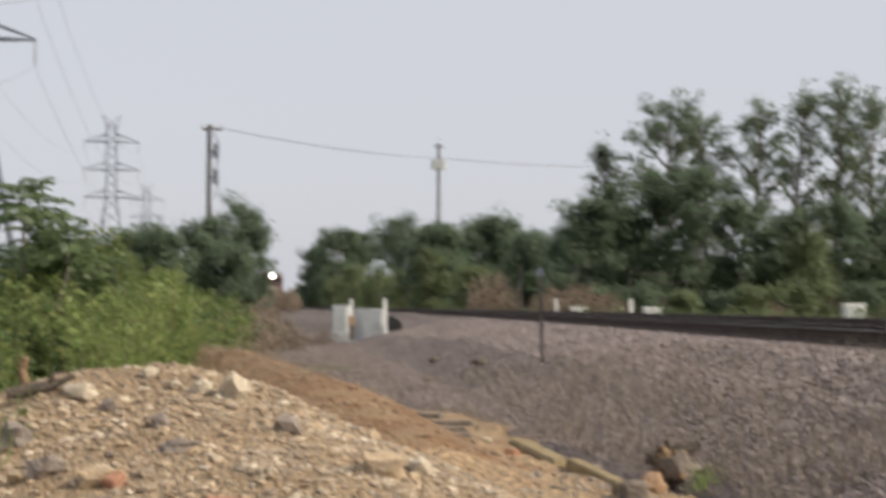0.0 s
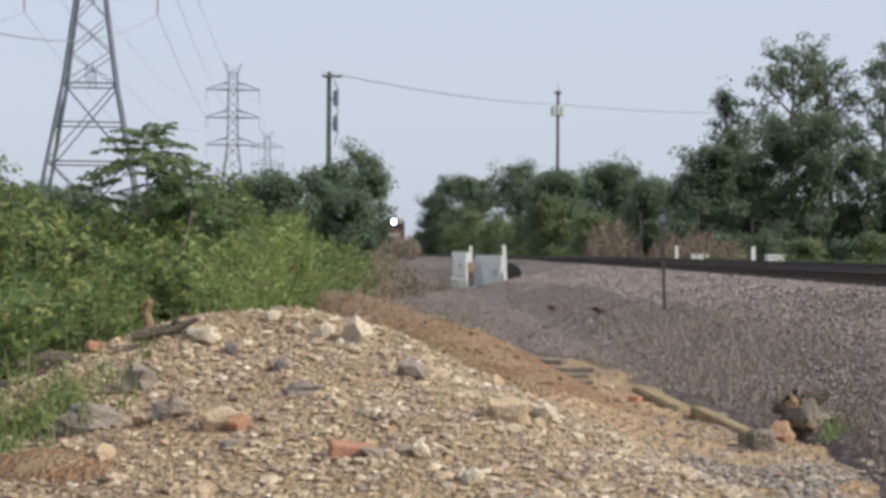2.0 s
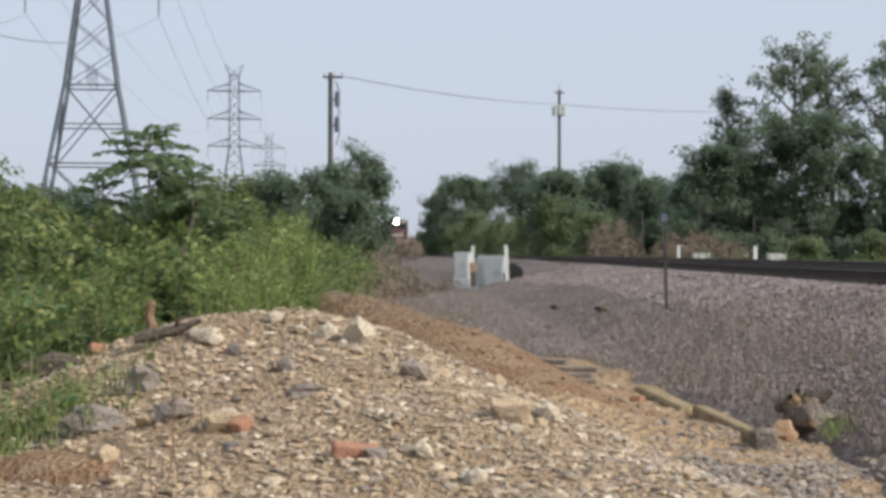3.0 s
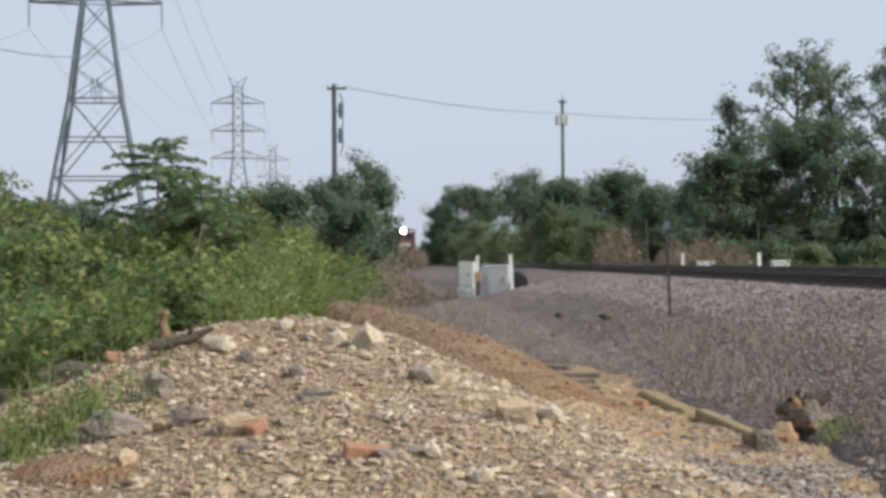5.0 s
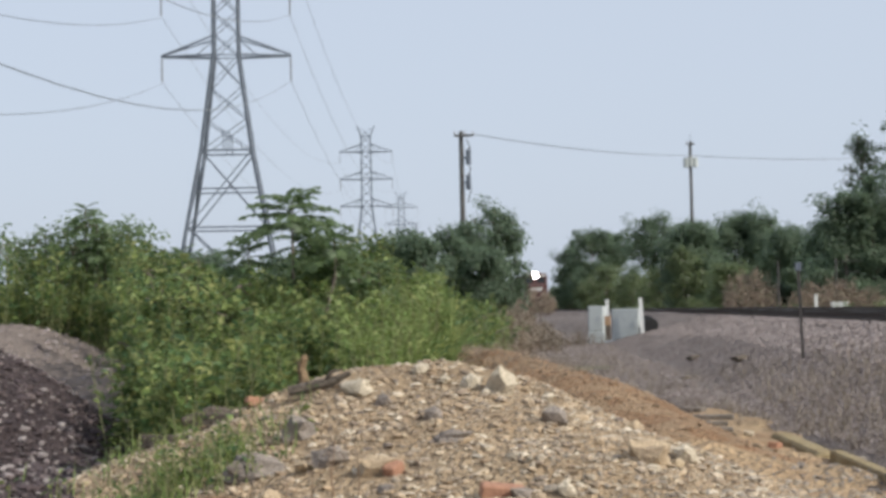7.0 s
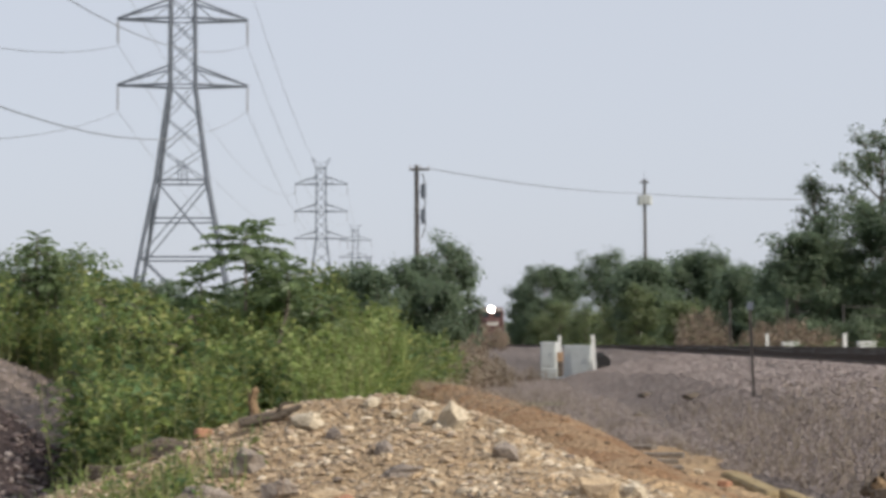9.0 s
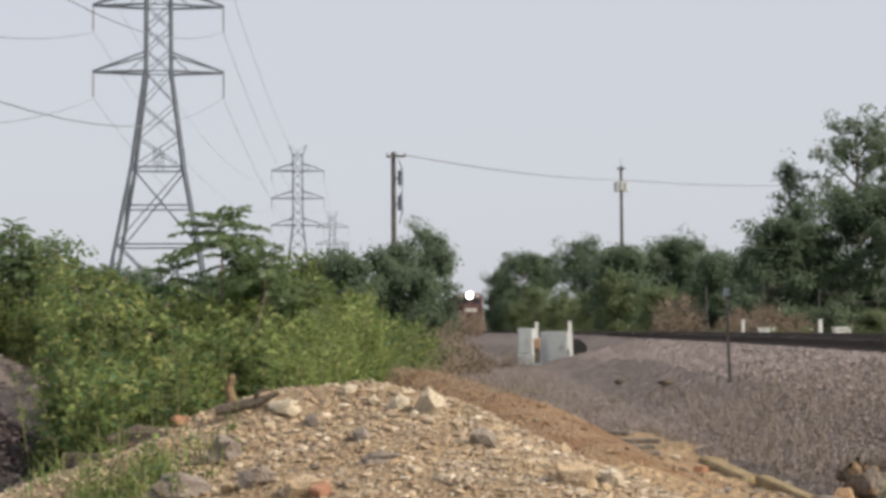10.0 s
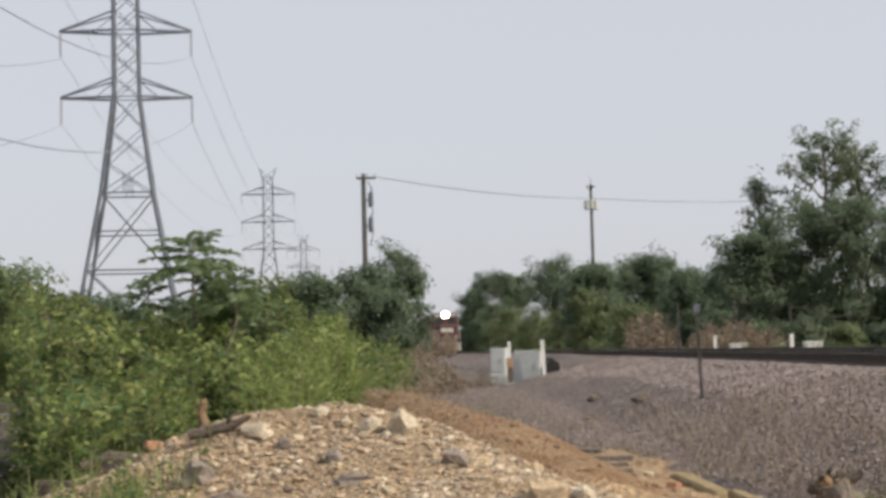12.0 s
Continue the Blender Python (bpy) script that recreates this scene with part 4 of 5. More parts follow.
x, y, r = field(760, 14.6, 20.5, 3.6, 51)
keep = x > -0.272 * y + 0.6 * rough(y, x, 0.8, 41)
x, y = x[keep], y[keep]
h = (1.05 + 0.55 * rough(x, y, 1.6, 52) + 0.14 * (y - 14.6) + r.uniform(-0.25, 0.3, len(x))) * np.clip((edge(y) - x) / 1.7 + 0.4, 0.4, 1.0)
weeds("weed_patch", "dense bright green leafy weeds growing behind the rubble mound", x, y, np.clip(h, 0.5, 2.1), "weed", 53, 0.125, 105, slim=0.3)
x, y, r = field(1100, 20, 34, 9.0, 54)
keep = (x > -0.29 * y) | (y > 28.5)
x, y = x[keep], y[keep]
h = (1.55 + 0.35 * rough(x, y, 2.5, 55) + r.uniform(-0.3, 0.3, len(x))) * np.clip((edge(y) - x) / 2.6 + 0.4, 0.4, 1.0)
weeds("weed_patch", "tall green weeds in a thick stand", x, y, np.clip(h, 0.5, 2.3), "weed", 56, 0.15, 62, slim=0.3)
x, y, r = field(800, 34, 85, 14.0, 57)
h = (1.6 + 0.45 * rough(x, y, 4, 58) + r.uniform(-0.3, 0.3, len(x))) * np.clip((edge(y) - x) / 1.8 + 0.5, 0.5, 1.0)
weeds("weed_patch", "tall green weeds stretching along the railway", x, y, np.clip(h, 0.5, 2.5), "weed", 59, 0.26, 30)
x, y, r = field(460, 14.3, 18.8, 3.4, 60)
keep = x > -0.28 * y
x, y = x[keep], y[keep]
weeds("weed_patch", "pale flowering weed stems at the front of the weeds", x, y, r.uniform(0.7, 1.45, len(x)) + 0.06 * (y - 14), "weed_pale", 61, 0.12, 44, slim=0.24)
x, y, r = field(9000, 14.0, 22, 2.0, 62)
grass("grass_fringe", "tall green grass along the foot of the weeds", x, y, r.uniform(0.25, 0.75, len(x)), "weed", 63)
# grass tufts on the near flank of the mound
r = np.random.default_rng(64)
cx = np.concatenate([r.normal(-2.25, 0.2, 240), r.normal(-2.85, 0.22, 90), r.normal(-2.05, 0.12, 90), r.normal(2.92, 0.09, 60)])
cy = np.concatenate([r.normal(8.9, 0.3, 240), r.normal(10.2, 0.4, 90), r.normal(9.2, 0.3, 90), r.normal(12.9, 0.16, 60)])
grass("grass_tufts", "thin green grass tufts growing through the rubble", cx, cy, r.uniform(0.06, 0.24, len(cx)), "weed_pale", 65, width=0.005)
x, y = np.concatenate([r.normal(-2.5, 0.35, 60), r.normal(-2.2, 0.22, 50)]), np.concatenate([r.normal(9.2, 0.8, 60), r.normal(8.95, 0.3, 50)])
weeds("small_weeds", "small leafy weeds at the edge of the mound", x, y, r.uniform(0.06, 0.26, 110), "weed", 66, 0.055, 60)
x, y, r = field(300, 38, 84, 2.6, 67)
xx, yy = r.uniform(-1.6, 0.62, 60), r.uniform(58.0, 62.6, 60)
weeds("dry_weeds", "dull brown weeds at the foot of a grey cabinet", xx, yy, r.uniform(0.2, 0.6, 60), "dead_grass", 69, 0.14, 40, stem="dead_stalk", slim=0.2)
weeds("dry_weeds", "brown dried weeds along the edge of the ballast", x + 0.7, y, r.uniform(0.4, 1.0, len(x)) * (0.6 + 0.014 * y), "dry_brush", 68, 0.16, 34, stem="dead_stalk", slim=0.18)

# weeds that come down to the mound on its far flank
r = np.random.default_rng(311)
x, y = r.uniform(-5.0, -2.5, 480), r.uniform(11.0, 15.2, 480)
keep = (x > -0.29 * y + 0.4 * rough(y, x, 0.7, 42)) & (x < -2.6 + (y - 11.5) * 0.3)
x, y = x[keep], y[keep]
weeds("weed_patch", "leafy green weeds crowding the edge of the mound", x, y, np.clip(0.30 + 0.24 * (y - 11) + r.uniform(-0.2, 0.25, len(x)), 0.15, 1.5), "weed", 312, 0.13, 70)
# dead grass on the bank and on the dirt ridge
r = np.random.default_rng(313)
y = 10.5 + 58 * r.uniform(0, 1, 9000) ** 1.4
u = r.uniform(0, 1, 9000) ** 1.5
x = foot(y) - bend(y) + 0.1 + u * 3.2
grass("dead_grass", "grey-brown dead grass on the foot of the bank", x, y, r.uniform(0.05, 0.22, len(x)) * (1 + 0.012 * y), "dead_grass", 314, width=0.006)
s = r.uniform(3.5, 12, 5200)
x = BERM_A[0] + (BERM_B - BERM_A)[0] * s / 11.45 + r.normal(-0.25, 0.6, 5200)
y = BERM_A[1] + (BERM_B - BERM_A)[1] * s / 11.45 + r.normal(0, 0.3, 5200)
grass("dry_grass", "short tan dry grass on the dirt ridge", x, y, r.uniform(0.03, 0.13, 5200), "dry_brush", 315, width=0.004)
y, u = r.uniform(7.5, 24, 5200), r.uniform(0, 1, 5200)
x = foot(y) - bend(y) + u * (4.3 - foot(y))
grass("dead_grass", "thin dry grass blades among the ballast stones", x, y, r.uniform(0.03, 0.12, 5200), "dead_grass", 316, width=0.003)


def shrub(x, y, h, w, seed, label, material="sumac", leaf=0.11, count=2600, base=0.4):
    return tree(x, y, h, w, base, leaf, count, material, seed, label, "shrub", "shrub", "shrubs", limbs=13, spread_up=0.45, trunk=0.035, airy=0.2 * w + 0.06, z=float(land(x, y)))


def frond(p, d, length, r):
    """One feathery leaf: a thin arching stalk with pairs of drooping leaflets."""
    d = np.array(d, float) / np.linalg.norm(d)
    u = np.linspace(0, 1, 7)[:, None]
    stalk = np.array(p) + d * u * length - np.array([0, 0, 1.0]) * u ** 2 * length * 0.33
    m = Mix().path(stalk, np.linspace(0.007, 0.003, 7), 4)
    w = np.repeat(np.linspace(0.22, 1.0, 11), 2)
    side = np.cross(d, (0, 0, 1.0))
    side /= np.linalg.norm(side) + 1e-9
    sign = np.tile([-1.0, 1.0], 11)[:, None]
    at = np.stack([np.interp(w, u[:, 0], stalk[:, i]) for i in range(3)], 1)
    out = side * sign + d * 0.45 + r.normal(0, 0.12, (22, 3)) - np.array([0, 0, 0.25])
    size = 0.17 * (1.1 - 0.5 * np.abs(w - 0.45)) * r.uniform(0.8, 1.2, 22) * length / 0.7
    return m.add(*leaf_faces(at, out, size, size * 0.36, r, 0.22)).make("frond", "sumac")


def frond_shrub(x, y, h, crowns, seed, label):
    """A shrub of thin stems, each with a parasol of fronds at its top."""
    r = np.random.default_rng(seed)
    t = thing("shrub", label, "shrub", "shrubs", x, y, float(land(x, y)))
    for cx, cy, ch, n, reach in crowns:
        top = np.array([cx, cy, ch * h])
        part("stem", Mix().path([(cx * 0.3, cy * 0.3, -0.1), (cx * 0.55, cy * 0.5, ch * h * 0.45), (cx, cy, ch * h * 0.8), top], [0.03, 0.024, 0.016, 0.007], 6).make("stem", "bark"), t)
        for k in range(n):
            a, q = k * 2.4 + r.uniform(-0.3, 0.3), (k + 0.5) / n
            rise = 0.85 - 0.95 * q + r.uniform(-0.2, 0.25)
            part("frond", frond(top - np.array([0, 0, q * 0.32]), (math.cos(a), math.sin(a), rise), reach * (0.6 + 0.5 * q) * r.uniform(0.85, 1.15), r), t)
    return t


frond_shrub(-3.35, 18.4, 2.72, ((0.0, 0.0, 1.0, 26, 0.64), (-0.55, 0.2, 0.82, 18, 0.5), (0.5, -0.1, 0.84, 18, 0.52), (0.12, 0.45, 0.9, 16, 0.55), (0.95, 0.3, 0.72, 14, 0.45)), 71, "green shrub with long feathery fronds spreading above the weeds")
frond_shrub(-8.5, 27.2, 2.6, ((0.0, 0.0, 1.0, 16, 0.42), (-0.8, 0.3, 0.86, 14, 0.42), (0.75, 0.0, 0.84, 14, 0.45), (1.6, 0.2, 0.7, 12, 0.45), (0.3, -0.3, 0.8, 16, 0.45), (-0.4, -0.3, 0.75, 16, 0.45)), 69, "tall shrub with thin drooping fronds behind the gravel heap")
shrub(-3.0, 18.9, 2.1, 0.7, 72, "rounded green shrub among weeds", count=1500)
shrub(-4.2, 17.6, 1.95, 0.8, 73, "bushy green shrub among weeds", "weed", count=1700)
shrub(-4.2, 16.4, 1.6, 0.7, 74, "bushy green shrub beside the gravel", "weed", count=1700)
shrub(-8.3, 27.5, 2.5, 1.1, 75, "tall thin-leaved shrub behind the gravel heap", count=3200)
shrub(-7.4, 28.0, 2.3, 0.9, 76, "green shrub behind the gravel heap", count=1900)
shrub(-9.6, 28, 2.6, 1.1, 77, "dense green shrub behind the gravel heap", count=1900)
shrub(-11.4, 27, 2.5, 1.3, 78, "dense green shrub behind the gravel heap", "weed", count=1900)
shrub(-6.2, 28.5, 2.1, 1.0, 79, "green shrub in the weeds", "weed", count=1700)
shrub(-10.6, 30, 2.6, 1.0, 80, "tall thin-leaved shrub in the weeds", count=1500)

r = np.random.default_rng(325)
x, y = r.uniform(-10.8, -6.0, 210), r.uniform(25.4, 27.6, 210)
weeds("weed_patch", "green weeds crowding round the shrubs behind the gravel heap", x, y, r.uniform(0.7, 1.5, 210), "weed", 326, 0.15, 60, slim=0.3)

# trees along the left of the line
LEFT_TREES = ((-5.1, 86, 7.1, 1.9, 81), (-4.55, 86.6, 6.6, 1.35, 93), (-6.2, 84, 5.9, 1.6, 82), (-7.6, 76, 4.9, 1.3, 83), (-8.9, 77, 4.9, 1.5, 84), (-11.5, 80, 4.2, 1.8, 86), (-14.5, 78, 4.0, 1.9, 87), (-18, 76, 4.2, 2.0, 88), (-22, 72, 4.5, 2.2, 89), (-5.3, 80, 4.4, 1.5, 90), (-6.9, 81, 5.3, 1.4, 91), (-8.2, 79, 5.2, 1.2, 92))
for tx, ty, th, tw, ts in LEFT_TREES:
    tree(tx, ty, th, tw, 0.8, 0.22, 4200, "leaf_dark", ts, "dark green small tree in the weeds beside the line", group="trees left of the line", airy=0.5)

# woods beyond the tracks: tall airy trees, then denser low ones
TALL = ((20.6, 125, 15.0, 1.6, 101, 1900), (25.0, 121, 16.9, 4.0, 102, 4000), (28.2, 124, 16.4, 3.0, 103, 2600), (31.6, 122, 17.8, 2.6, 104, 2300), (34.4, 121, 18.9, 2.0, 105, 2000), (37.6, 122, 19.2, 3.0, 106, 2800), (41.0, 122, 18.2, 3.0, 107, 2700), (44.5, 124, 18.0, 3.2, 108, 3000), (48.5, 126, 17.0, 3.4, 109, 3000))
for tx, ty, th, tw, ts, tc in TALL:
    tree(tx, ty, th, tw, th * 0.36, 0.30, int(tc * 1.4), "leaf_mid", ts, "tall airy cottonwood with a broken crown beyond the tracks", group="tall trees", limbs=20, spread_up=0.7, airy=0.62)
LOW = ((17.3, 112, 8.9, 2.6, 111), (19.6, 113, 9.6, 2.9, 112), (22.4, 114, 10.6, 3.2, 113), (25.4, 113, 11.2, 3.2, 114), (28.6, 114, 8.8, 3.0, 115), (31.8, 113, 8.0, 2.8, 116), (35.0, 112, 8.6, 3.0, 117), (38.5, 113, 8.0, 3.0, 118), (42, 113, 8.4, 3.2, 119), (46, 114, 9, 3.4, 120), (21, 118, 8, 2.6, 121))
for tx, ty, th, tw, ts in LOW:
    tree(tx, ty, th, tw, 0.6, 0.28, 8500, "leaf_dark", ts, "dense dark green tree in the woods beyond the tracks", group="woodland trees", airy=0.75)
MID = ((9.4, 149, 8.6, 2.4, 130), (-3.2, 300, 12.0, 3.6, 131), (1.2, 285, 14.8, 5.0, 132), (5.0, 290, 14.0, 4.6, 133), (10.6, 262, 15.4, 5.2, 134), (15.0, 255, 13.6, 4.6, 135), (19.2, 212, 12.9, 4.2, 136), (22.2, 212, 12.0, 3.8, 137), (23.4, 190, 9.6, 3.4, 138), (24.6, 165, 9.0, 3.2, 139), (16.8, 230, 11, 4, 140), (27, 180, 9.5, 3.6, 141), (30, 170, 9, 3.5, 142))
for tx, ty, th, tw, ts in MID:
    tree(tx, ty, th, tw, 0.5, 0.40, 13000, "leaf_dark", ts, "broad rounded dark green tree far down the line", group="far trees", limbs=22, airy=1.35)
BRIGHT = ((8.6, 146, 6.4, 2.0, 151), (7.2, 160, 4.8, 2.0, 152), (2.2, 205, 6.2, 2.6, 153), (5.2, 195, 5.0, 2.4, 154), (11.6, 140, 4.6, 1.9, 155), (31.2, 106, 6.3, 1.8, 157), (10.0, 175, 5.6, 2.2, 158), (37, 104, 5.5, 2.0, 159), (0.5, 222, 5.0, 2.4, 160))
for tx, ty, th, tw, ts in BRIGHT:
    tree(tx, ty, th, tw, 0.5, 0.28, 3600, "leaf_light", ts, "bright green bushy young tree beyond the tracks", group="young trees", airy=0.7)
BUSH = ((13.4, 115, 2.7, 0.8, 171, "leaf_dark"), (18.6, 98, 2.4, 1.6, 172, "leaf_mid"), (20.6, 97, 2.2, 1.5, 173, "leaf_light"), (25.0, 96, 2.4, 1.7, 174, "leaf_light"), (28.4, 98, 2.7, 1.9, 175, "leaf_light"), (32, 96, 2.6, 1.8, 176, "leaf_mid"), (36, 98, 2.8, 2.0, 177, "leaf_light"), (23, 97, 1.9, 1.4, 178, "leaf_dark"), (16.4, 120, 2.6, 1.6, 179, "leaf_mid"), (40, 97, 2.6, 2, 180, "leaf_mid"))
for tx, ty, th, tw, ts, tm in BUSH:
    tree(tx, ty, th, tw, 0.25, 0.26, 1700, tm, ts, "low green bush beyond the tracks", "bush", "bush", "bushes beyond the tracks", limbs=10, trunk=0.04, airy=0.5)
r = np.random.default_rng(181)


def brush(x0, x1, y, n, h, seed):
    q = np.random.default_rng(seed)
    bx, by = q.uniform(x0, x1, n), y + q.uniform(-4, 4, n)
    hh = h * (0.6 + 0.4 * np.sin(np.pi * (bx - x0) / (x1 - x0))) * q.uniform(0.45, 1.1, n)
    return weeds("dry_brush", "tan and pinkish dry brush beyond the tracks", bx, by, hh, "dry_brush", seed, 0.30, 26, category="dry brush", stem="dead_stalk", slim=0.3)


q = np.random.default_rng(323)
by = q.uniform(50, 84, 330)
bx = -bend(by) * 0.55 - 0.6 - 0.028 * (by - 50) * 2 - q.uniform(0, 1, 330) * 1.6
weeds("dry_brush", "dull brown and purplish brush at the edge of the bank", bx, by, q.uniform(0.5, 1.0, 330) * (0.5 + 0.028 * (by - 40)), "dead_grass", 324, 0.2, 34, category="dry brush", stem="dead_stalk", slim=0.22)
brush(9.4, 12.8, 113, 110, 3.5, 182)
brush(13.0, 17.4, 107, 140, 2.8, 183)
brush(15.6, 23.0, 106, 190, 2.3, 184)
brush(24, 42, 106, 260, 1.9, 185)
brush(-9.5, -5.3, 142, 150, 3.7, 321)
brush(-7.2, -3.0, 150, 130, 2.5, 322)
r = np.random.default_rng(186)
y = r.uniform(70, 200, 900)
x = 15.8 - bend(y) + r.uniform(0, 1, 900) ** 1.6 * 14
weeds("weed_patch", "low green and brown weeds on the far side of the tracks", x, y, r.uniform(0.5, 1.5, 900), "leaf_light", 187, 0.3, 22)
q = np.random.default_rng(331)
n = 22000
bx = q.uniform(16, 58, n)
pts = np.stack([bx, 119 + q.uniform(-1.5, 3.5, n), (5.2 + 1.6 * rough(bx, bx * 0, 2.5, 332)) * q.uniform(0, 1, n) ** 0.85], 1)
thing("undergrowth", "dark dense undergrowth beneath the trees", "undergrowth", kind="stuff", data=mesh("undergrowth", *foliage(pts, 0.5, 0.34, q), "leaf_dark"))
# far belts of woodland close the horizon
for k, (x0, x1, yy, hh) in enumerate(((-420, -120, 620, 11), (-120, -30, 520, 8), (-30, 40, 640, 13), (30, 160, 420, 12), (60, 400, 300, 12), (-420, -60, 320, 5))):
    q = np.random.default_rng(190 + k)
    n = 16000
    bx = q.uniform(x0, x1, n)
    top = hh * (0.72 + 0.28 * rough(bx, bx * 0 + k, 9.0, 195 + k)) * (0.85 + 0.15 * rough(bx, bx * 0, 2.7, 205 + k))
    pts = np.stack([bx, yy + q.uniform(-6, 6, n), top * q.uniform(0, 1, n) ** 0.8], 1)
    thing("far_woods", "green belt of distant woodland with haze in its leaf colour", "woods", kind="stuff", data=mesh("far_woods", *foliage(pts, 1.5, 1.0, q), "leaf_mid"))

# ---- fence and posts in front of the woods ----
fence = thing("wire_fence", "old grey wooden fence posts with pale rails before the woods", "fence")
for k, (fx, fh) in enumerate(((12.3, 4.2), (16.0, 4.3), (19.6, 3.9), (23.4, 3.9), (27.0, 4.0))):
    part("post", Mix().bar((fx, 108, -0.2), (fx + 0.03, 108, fh), 0.06, 0.05, 6).make("post", "pole_wood"), fence)
for fx0, fx1, fz in ((16.2, 17.6, 4.1), (16.2, 17.5, 3.4), (19.7, 22.2, 3.7), (20.3, 24.0, 3.1)):
    part("rail", Mix().bar((fx0, 107.9, fz), (fx1, 107.9, fz - 0.03), 0.02).make("rail", "pole_wood"), fence)

# ---- single stones and wreckage on the mound ----
rock("boulder", "rounded tan boulder half sunk in rubble", 0.26, 8.25, 0.14, 0.10, 0.085, "limestone", -20, 1, 0.25, square=0.1)
rock("rock", "dark grey angular rock on rubble", -0.21, 9.05, 0.075, 0.07, 0.06, "grey_stone", 10, 2, 0.2)
rock("rock", "small dark grey rock beside a brick", -0.33, 7.55, 0.045, 0.045, 0.035, "grey_stone", 0, 3, 0.2)
rock("concrete_block", "pale broken concrete block on the crest", -0.74, 10.05, 0.065, 0.06, 0.07, "white_stone", 12, 4, 0.2, "concrete block", 0.6)
rock("concrete_block", "grey-white broken concrete lump on the crest", -0.56, 10.0, 0.085, 0.06, 0.085, "white_stone", -20, 5, 0.2, "concrete block", 0.5)
rock("slab", "flat pale limestone slab tilted on the mound", -1.47, 10.1, 0.095, 0.07, 0.05, "white_stone", -25, 6, 0.15, "slab", 0.6, 18)
rock("slab", "large weathered grey stone slab in rubble", -1.80, 8.6, 0.17, 0.10, 0.075, "grey_stone", 15, 7, 0.3, "slab", 0.4, 8)
rock("rock", "dark round rock on the mound flank", -1.66, 9.2, 0.085, 0.08, 0.08, "grey_stone", 0, 8, 0.25)
rock("rock", "dark grey rock bedded in rubble", -1.36, 8.4, 0.085, 0.08, 0.07, "grey_stone", 40, 9, 0.3)
rock("rock", "tan grey rock with a reddish side", -1.08, 8.2, 0.10, 0.08, 0.06, "limestone", 10, 10, 0.3)
rock("rock", "pale tan rock lying on rubble", -1.60, 7.95, 0.06, 0.05, 0.05, "limestone", 30, 11, 0.25)
rock("slab", "large flat pale stone in the rubble", -1.28, 6.85, 0.15, 0.11, 0.07, "white_stone", 5, 12, 0.25, "slab", 0.3)
rock("rock", "pale rounded stone on the flank of the mound", 0.47, 8.55, 0.07, 0.06, 0.055, "white_stone", 60, 13, 0.25)
rock("rock", "pale rounded stone in rubble", -0.13, 7.55, 0.05, 0.045, 0.04, "white_stone", 0, 14, 0.25)
rock("rock", "white stone bedded in rubble", 0.10, 7.3, 0.05, 0.05, 0.04, "white_stone", 0, 15, 0.25)
rock("rock", "dark angular stone in rubble", 0.58, 7.0, 0.045, 0.04, 0.04, "grey_stone", 0, 16, 0.25)
rock("slab", "tan flat stone tilted in the rubble", 0.42, 6.75, 0.09, 0.12, 0.05, "limestone", 15, 17, 0.25, "slab", 0.4, 12)
rock("rock", "tan stone near the foot of the mound", 1.1, 6.9, 0.07, 0.06, 0.05, "limestone", 0, 18, 0.25)
rock("rock", "pale stone on the crest of the mound", -1.1, 10.5, 0.05, 0.05, 0.045, "white_stone", 0, 19, 0.2)
rock("rock", "pale stone lying near the crest", -0.92, 10.3, 0.045, 0.04, 0.035, "white_stone", 0, 20, 0.2)
rock("rock", "grey stone bedded near the crest", -0.9, 9.3, 0.06, 0.06, 0.05, "grey_stone", 0, 21, 0.25)
rock("rock", "grey flat stone in rubble", -0.75, 8.7, 0.10, 0.06, 0.035, "grey_stone", -10, 22, 0.3)
rock("boulder", "orange tan boulder at the end of a timber", 2.56, 13.15, 0.10, 0.10, 0.10, "sandstone", 0, 23, 0.25)
rock("rock", "small white stone on the dirt", 1.55, 16.5, 0.05, 0.045, 0.04, "white_stone", 0, 24, 0.1)
for _px, _py, _w in ((1.25, 39.0, 0.30), (1.95, 32.5, 0.24), (2.95, 32.0, 0.30), (2.3, 36.5, 0.2)):
    rock("clod", "dark lump bedded in the bank", _px, _py, _w, 0.12, 0.07, "dark_wood", 30, int(_w * 100), 0.35, "clod", 0.1)
_r = random.Random(5)
for k in range(24):
    _px, _py = _r.uniform(-2.6, 1.2), _r.uniform(6.2, 10.6)
    _s = _r.uniform(0.03, 0.06)
    _m = _r.choice(("limestone", "white_stone", "limestone", "grey_stone", "white_stone"))
    rock("rock", {"limestone": "tan limestone rock lying in the rubble", "white_stone": "whitish limestone rock lying in the rubble", "grey_stone": "grey rock lying in the rubble"}[_m], _px, _py, _s * _r.uniform(0.8, 1.4), _s, _s * _r.uniform(0.5, 0.9), _m, _r.uniform(0, 180), 30 + k, 0.25, square=_r.uniform(0, 0.5))


def brick(x, y, rz, tilt, label, k=1.0):
    b = thing("brick", label, "brick", "bricks", data=Mix().box(-0.105 * k, -0.05, 0, 0.105 * k, 0.05, 0.06, 0.008).make("brick", "brick"))
    b.matrix_basis = pose(x, y, float(land(x, y)) - 0.005, tilt, 6, rz)
    return b


brick(-0.43, 7.6, 12, 8, "broken red clay brick lying in rubble")
brick(-1.0, 8.15, -30, 20, "piece of red brick beside a rock", 0.35)
brick(-2.2, 10.5, 25, -10, "reddish brick lying on the crest", 0.5)
brick(1.75, 16.0, 70, 4, "red brick half buried in dirt")

